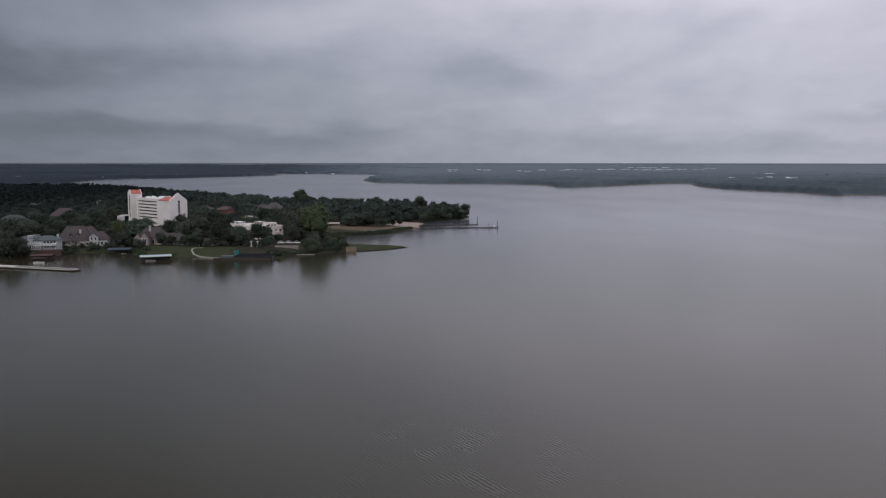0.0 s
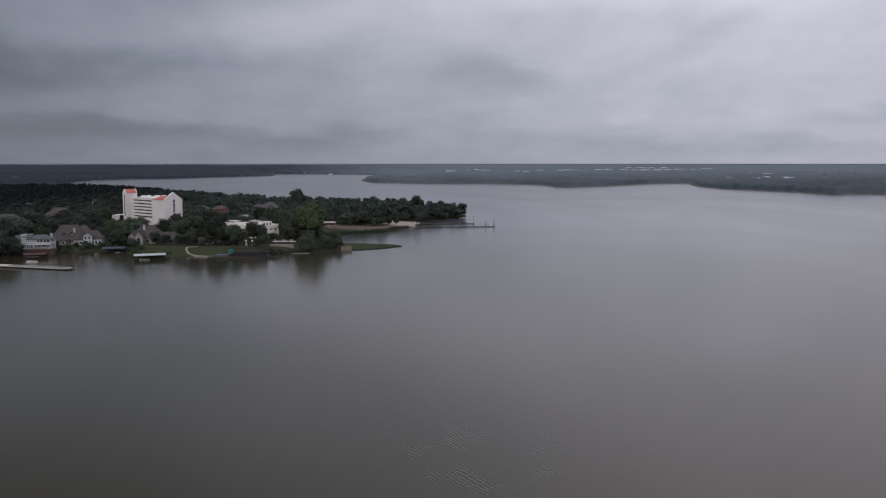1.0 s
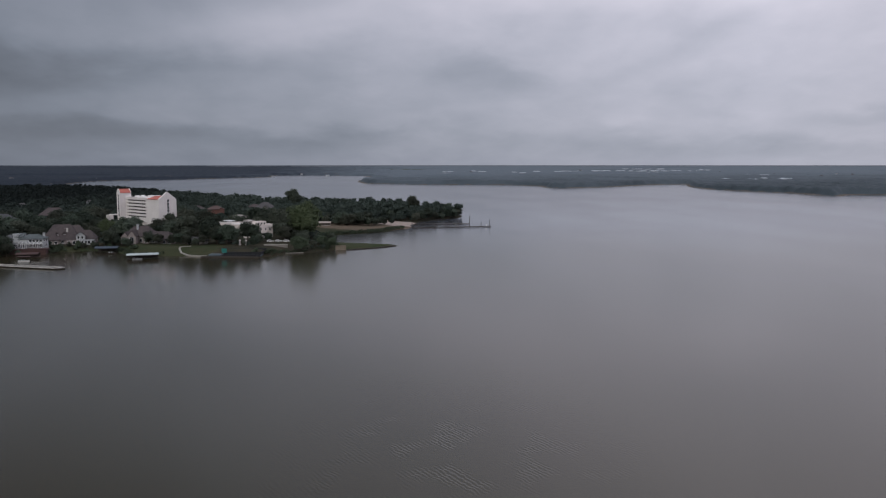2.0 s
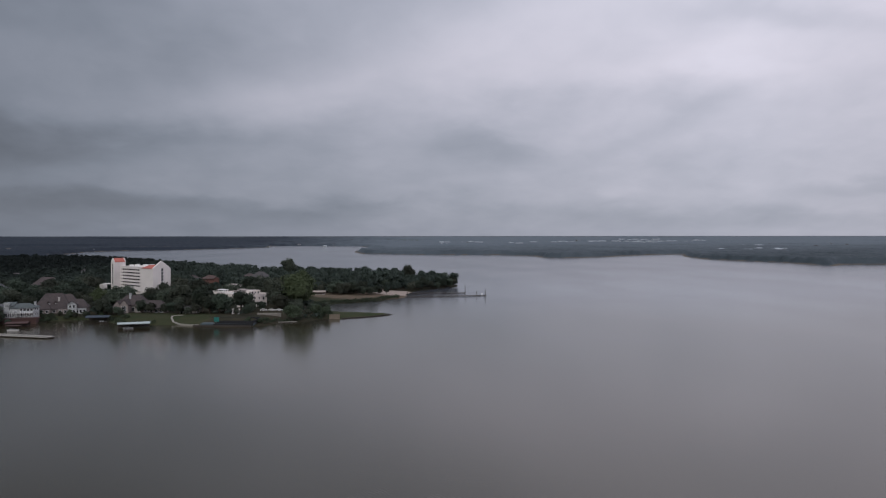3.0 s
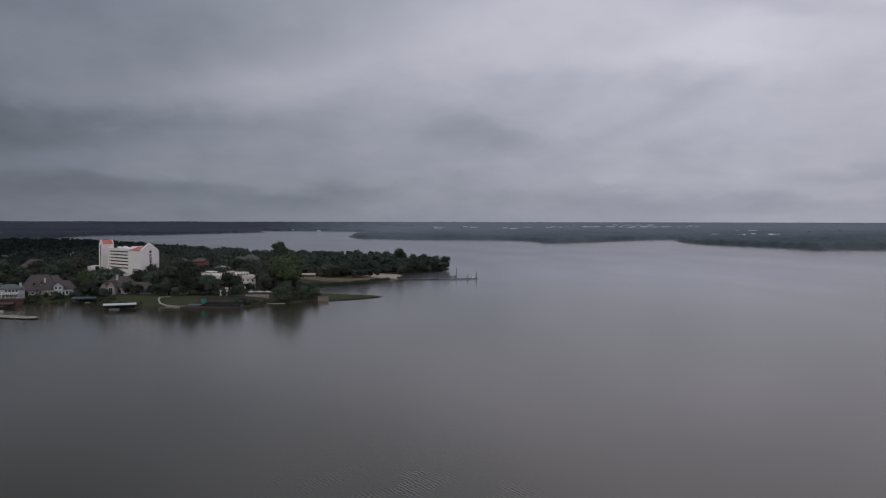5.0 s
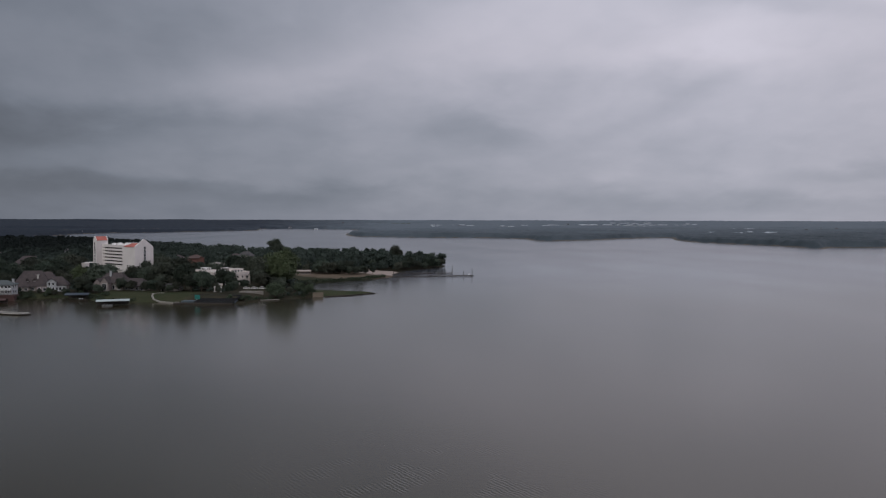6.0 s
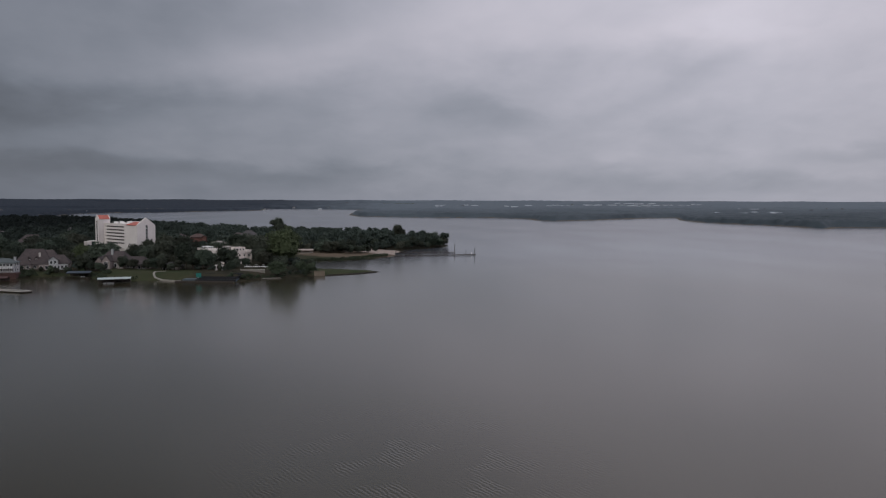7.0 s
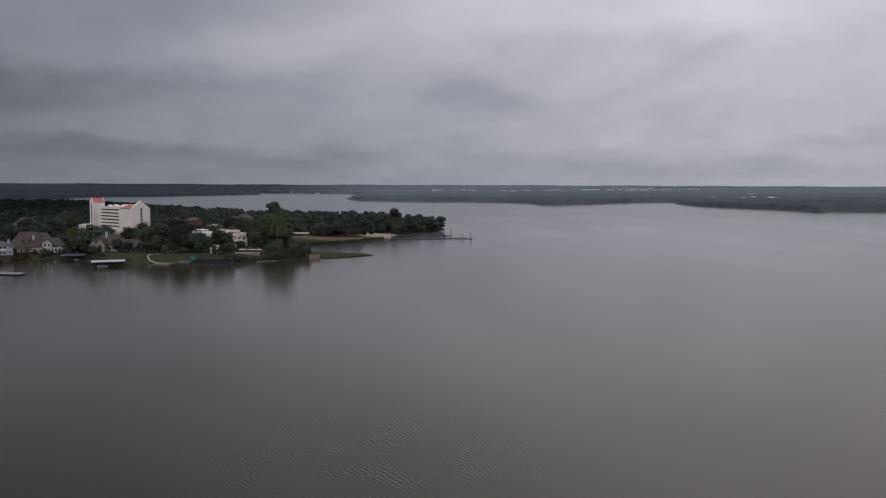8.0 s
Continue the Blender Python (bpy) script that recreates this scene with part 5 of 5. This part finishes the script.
def scatter(x0, x1, y0, y1, step, seed, low, high):
    r = np.random.default_rng(seed)
    out = []
    gx, gy = np.meshgrid(np.arange(x0, x1, step), np.arange(y0, y1, step))
    px, py = (gx + r.uniform(-0.42, 0.42, gx.shape) * step).ravel(), (gy + r.uniform(-0.42, 0.42, gx.shape) * step).ravel()
    keep = inland(px, py) > 4.0
    for poly in OPEN:
        keep &= ~in_poly(px, py, poly)
    for bx, by, br in BUILT:
        keep &= np.hypot(px - bx, py - by) > br
    size = r.uniform(low, high, px.shape)
    for poly in LOW:
        size = np.where(in_poly(px, py, poly), size * 0.45, size)
    size = np.where(in_poly(px, py, MIDDLE), size * 0.78, size)
    return px[keep], py[keep], size[keep]


tx_, ty_, ts_ = scatter(-420, 60, 470, 1010, 12.0, 5, 0.62, 1.34)
ts_ = np.where((ty_ > 790) & (tx_ > -340), ts_ * np.where(tx_ < -150, 0.76, 0.86), ts_)
near = (ty_ < 770) & (tx_ > -0.62 * ty_ - 15)
order = np.argsort(ty_[near] + 0.0 * tx_[near])
NX, NY, NS = tx_[near][order], ty_[near][order], ts_[near][order]
COUNT = 280
for i in range(min(COUNT, len(NX))):
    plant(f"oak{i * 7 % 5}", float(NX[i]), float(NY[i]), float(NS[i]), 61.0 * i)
rest_x = np.concatenate([tx_[~near], NX[COUNT:]])
rest_y = np.concatenate([ty_[~near], NY[COUNT:]])
rest_s = np.concatenate([ts_[~near], NS[COUNT:]])


def joined_woods(name, label, px, py, ps, n, leaf, height, radius, mat, seed, dense=False):
    shapes = [crown_arrays(seed + k, n, radius, height, leaf, 7, 0.12, dense) for k in range(6)]
    hz = np.maximum(land_height(px, py), 0.0)
    r = np.random.default_rng(seed)
    out = []
    for i in range(len(px)):
        v = shapes[i % 6] * ps[i]
        a = r.uniform(0, 6.28)
        c, s = math.cos(a), math.sin(a)
        out.append(np.stack([v[:, 0] * c - v[:, 1] * s + px[i], v[:, 0] * s + v[:, 1] * c + py[i], v[:, 2] * r.uniform(0.85, 1.15) + hz[i]], -1))
    ob = new(name, quads_mesh(name, np.concatenate(out), mat))
    return tagged(ob, label, "woodland", kind="stuff")


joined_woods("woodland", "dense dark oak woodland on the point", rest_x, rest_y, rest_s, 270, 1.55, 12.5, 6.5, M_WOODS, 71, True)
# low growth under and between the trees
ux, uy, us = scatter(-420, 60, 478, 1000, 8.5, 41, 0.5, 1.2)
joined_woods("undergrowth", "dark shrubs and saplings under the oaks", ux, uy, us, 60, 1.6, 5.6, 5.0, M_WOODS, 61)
# shrubs along the near bank
r_ = np.random.default_rng(8)
for i in range(46):
    t = r_.uniform(0, 1)
    bx, by = [(-262, 478), (-240, 497), (-228, 512), (-206, 514), (-192, 500), (-98, 478), (-92, 492), (-62, 514), (-240, 505), (-215, 518)][i % 10]
    x, y = bx + r_.uniform(-7, 7), by + r_.uniform(-3, 7)
    if height_at(x, y) > 0.15:
        plant("bush", float(x), float(y), float(r_.uniform(0.5, 1.1)), 30.0 * i)


mx, my, ms = scatter(-1150, 60, 560, 1620, 12.5, 29, 0.75, 1.15)
out_ = ~((my < 1010) & (mx > -420)) & (mx > -0.68 * my - 20)
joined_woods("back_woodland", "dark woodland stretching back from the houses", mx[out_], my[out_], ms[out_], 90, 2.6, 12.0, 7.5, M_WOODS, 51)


# reeds and rank grass along the near bank
rx, ry = r_.uniform(-300, 0, 20000), r_.uniform(430, 700, 20000)
rd = inland(rx, ry)
sel = (ry < 512) & (rd > 0.2) & (rd < 4.5) & ~((rx > -262) & (rx < -238) & (ry < 495)) & ~in_poly(rx, ry, SPIT) & ~((rx > -162) & (rx < -94))
rx, ry = rx[sel][:1300], ry[sel][:1300]
bx_, by_ = r_.uniform(-108, -14, 5000), r_.uniform(590, 690, 5000)
bd_ = inland(bx_, by_)
keep_ = (bd_ > 0.2) & (bd_ < 6.0)
rx, ry = np.concatenate([rx, bx_[keep_][:380]]), np.concatenate([ry, by_[keep_][:380]])
joined_woods("reeds", "rank grass and reeds along the bank", rx, ry, r_.uniform(0.5, 1.2, len(rx)), 26, 0.45, 1.7, 1.7, M_SHRUB, 201)


def canopy(name, label, near_d, far_d, mat, seed):
    """The closed canopy of far woods: one billowed sheet of rounded crowns."""
    dist = [near_d]
    while dist[-1] < far_d:
        dist.append(dist[-1] + 7.0 + (dist[-1] - 1400) * 0.006)
    slope = np.arange(-0.72, 0.72, 0.002)
    gs, gd = np.meshgrid(slope, np.array(dist))
    px, py = gs * gd, gd
    # rounded crowns: distance to the nearest of jittered grid points
    best = np.full(px.shape, 9.0)
    level_ = np.zeros(px.shape)
    cx, cy = px / 17.0, py / 21.0
    for ox in (-1, 0, 1):
        for oy in (-1, 0, 1):
            ix, iy = np.floor(cx) + ox, np.floor(cy) + oy
            h1 = np.modf(np.abs(np.sin(ix * 127.1 + iy * 311.7 + seed) * 43758.5))[0]
            h2 = np.modf(np.abs(np.sin(ix * 269.5 + iy * 183.3 + seed) * 24634.6))[0]
            dd = np.hypot(cx - ix - h1, cy - iy - h2)
            level_ = np.where(dd < best, h1, level_)
            best = np.minimum(best, dd)
    d = inland(px, py)
    roll = np.sin(px * 0.011 + np.sin(py * 0.007)) * np.sin(py * 0.009 + 0.5)
    field = ease((np.sin(px * 0.004 + 2 * np.sin(py * 0.0013)) * np.sin(py * 0.005 + 1.1) - 0.66) / 0.1) * ease((py - 2650) / 100)
    tall = (4.2 + 3.0 * level_ + 1.6 * roll + 4.4 * (1 - np.clip(best, 0, 1) ** 2)) * ease((d - 9 + 3 * np.sin(px * 0.11 + py * 0.07) * np.sin(px * 0.043)) / 12) * (1 - field)
    top = np.where(d > 0, land_height(px, py), 0) + tall - 0.6
    ok = d > -22
    idx = np.arange(px.size).reshape(px.shape)
    good = ok[:-1, :-1] & ok[1:, :-1] & ok[:-1, 1:] & ok[1:, 1:]
    quads = np.stack([idx[:-1, :-1], idx[:-1, 1:], idx[1:, 1:], idx[1:, :-1]], -1)[good]
    used, inv = np.unique(quads, return_inverse=True)
    verts = np.stack([px, py, top], -1).reshape(-1, 3)[used]
    me = bpy.data.meshes.new(name)
    me.from_pydata(verts.tolist(), [], inv.reshape(-1, 4).tolist())
    me.polygons.foreach_set("use_smooth", [True] * len(me.polygons))
    me.materials.append(mat)
    return tagged(new(name, me), label, "woodland", kind="stuff")


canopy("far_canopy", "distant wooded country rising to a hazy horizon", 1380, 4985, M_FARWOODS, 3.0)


# ---- far buildings across the lake ----
def warehouse(x, y, w, d, h, turn, label="long white warehouse far across the lake"):
    z = height_at(x, y)
    root = thing("warehouse", label, "warehouse", pose(x, y, z + 7.5, 0, 0, turn), "far warehouses")
    part("wall", boxes((-w / 2, -d / 2, -12, w / 2, d / 2, h)), M_FARWALL, root)
    part("roof", gable_roof(w, d, h, 1.5, 0.8, 0.4), M_FARWALL, root)
    for i in range(6):
        part("door", boxes((-w / 2 + w * (i + 0.35) / 6, -d / 2 - 0.3, -4, -w / 2 + w * (i + 0.65) / 6, -d / 2 - 0.02, h * 0.5)), M_GREYSIDING, root)
    return root


rng = random.Random(12)
for x, y, w, d, h, turn in ((1130, 4042, 238, 40, 3, 0), (1002, 3689, 190, 40, 3, 2), (1197, 3662, 185, 40, 3, -1), (813, 3662, 110, 40, 3, 1), (993, 2437, 96, 30, 2, 2), (1111, 2459, 104, 30, 2, -1), (1235, 2912, 60, 30, 3, 0),
                            (403, 3501, 57, 30, 3, 3), (505, 3627, 32, 24, 3, -4), (631, 3610, 115, 30, 2, 1), (776, 3653, 128, 30, 2, 0), (88, 3809, 60, 30, 3, 0), (80, 3593, 32, 24, 3, 5), (217, 3809, 110, 30, 2, 1),
                            (-51, 2611, 29, 14, 1, 0), (1365, 3857, 62, 30, 3, 2), (995, 3421, 75, 30, 1, 0), (-515, 3907, 28, 20, 2, 0)):
    bays = max(1, round(w / 34))
    for k in range(bays):
        bw = w / bays * rng.uniform(0.35, 1.25)
        warehouse(x + w * ((k + 0.5) / bays - 0.5), y + rng.uniform(-60, 60), bw, d, h + rng.uniform(-2.0, 0.9), turn + rng.uniform(-4, 4))


def far_house(x, y, turn, lift=4.5):
    root = thing("far_house", "small pale house across the lake", "house", pose(x, y, height_at(x, y) + lift, 0, 0, turn), "far houses")
    part("wall", boxes((-5.5, -4, -9, 5.5, 4, 4)), M_FARHOUSE, root)
    part("roof", hip_roof(11, 8, 4, 3.2), M_GREYROOF, root)
    window(root, "s", -3, 1.2, 2.4, 1.8, 5.5, 4)
    window(root, "s", 3, 1.2, 2.4, 1.8, 5.5, 4)
    k = 0.55 + 0.5 * abs(math.sin(x * 1.7 + y * 0.3))
    root.scale = (k * (1.2 - 0.3 * math.sin(x)), k, k)
    return root


for x, y in ((-1118, 2990), (-1105, 2998), (-1094, 3012), (-1078, 3008), (-1066, 3030), (-1049, 3034), (-1036, 3060), (-1022, 3064), (-1392, 2600), (-1408, 2622), (-1424, 2604), (-868, 1790), (-745, 3680), (-700, 4225), (-560, 4190), (-500, 4150), (1530, 3100), (1680, 3050), (1480, 3300), (900, 3600), (1380, 2700), (-1180, 2750), (-1215, 2700), (640, 3400), (760, 3900), (300, 4000), (1600, 2900), (1750, 3300), (1320, 3500), (870, 3050), (530, 3300), (200, 3750), (1450, 3900), (-1400, 2500), (-1500, 3000), (-900, 4500), (-430, 4400)):
    far_house(x, y, (x * 7) % 40 - 20)
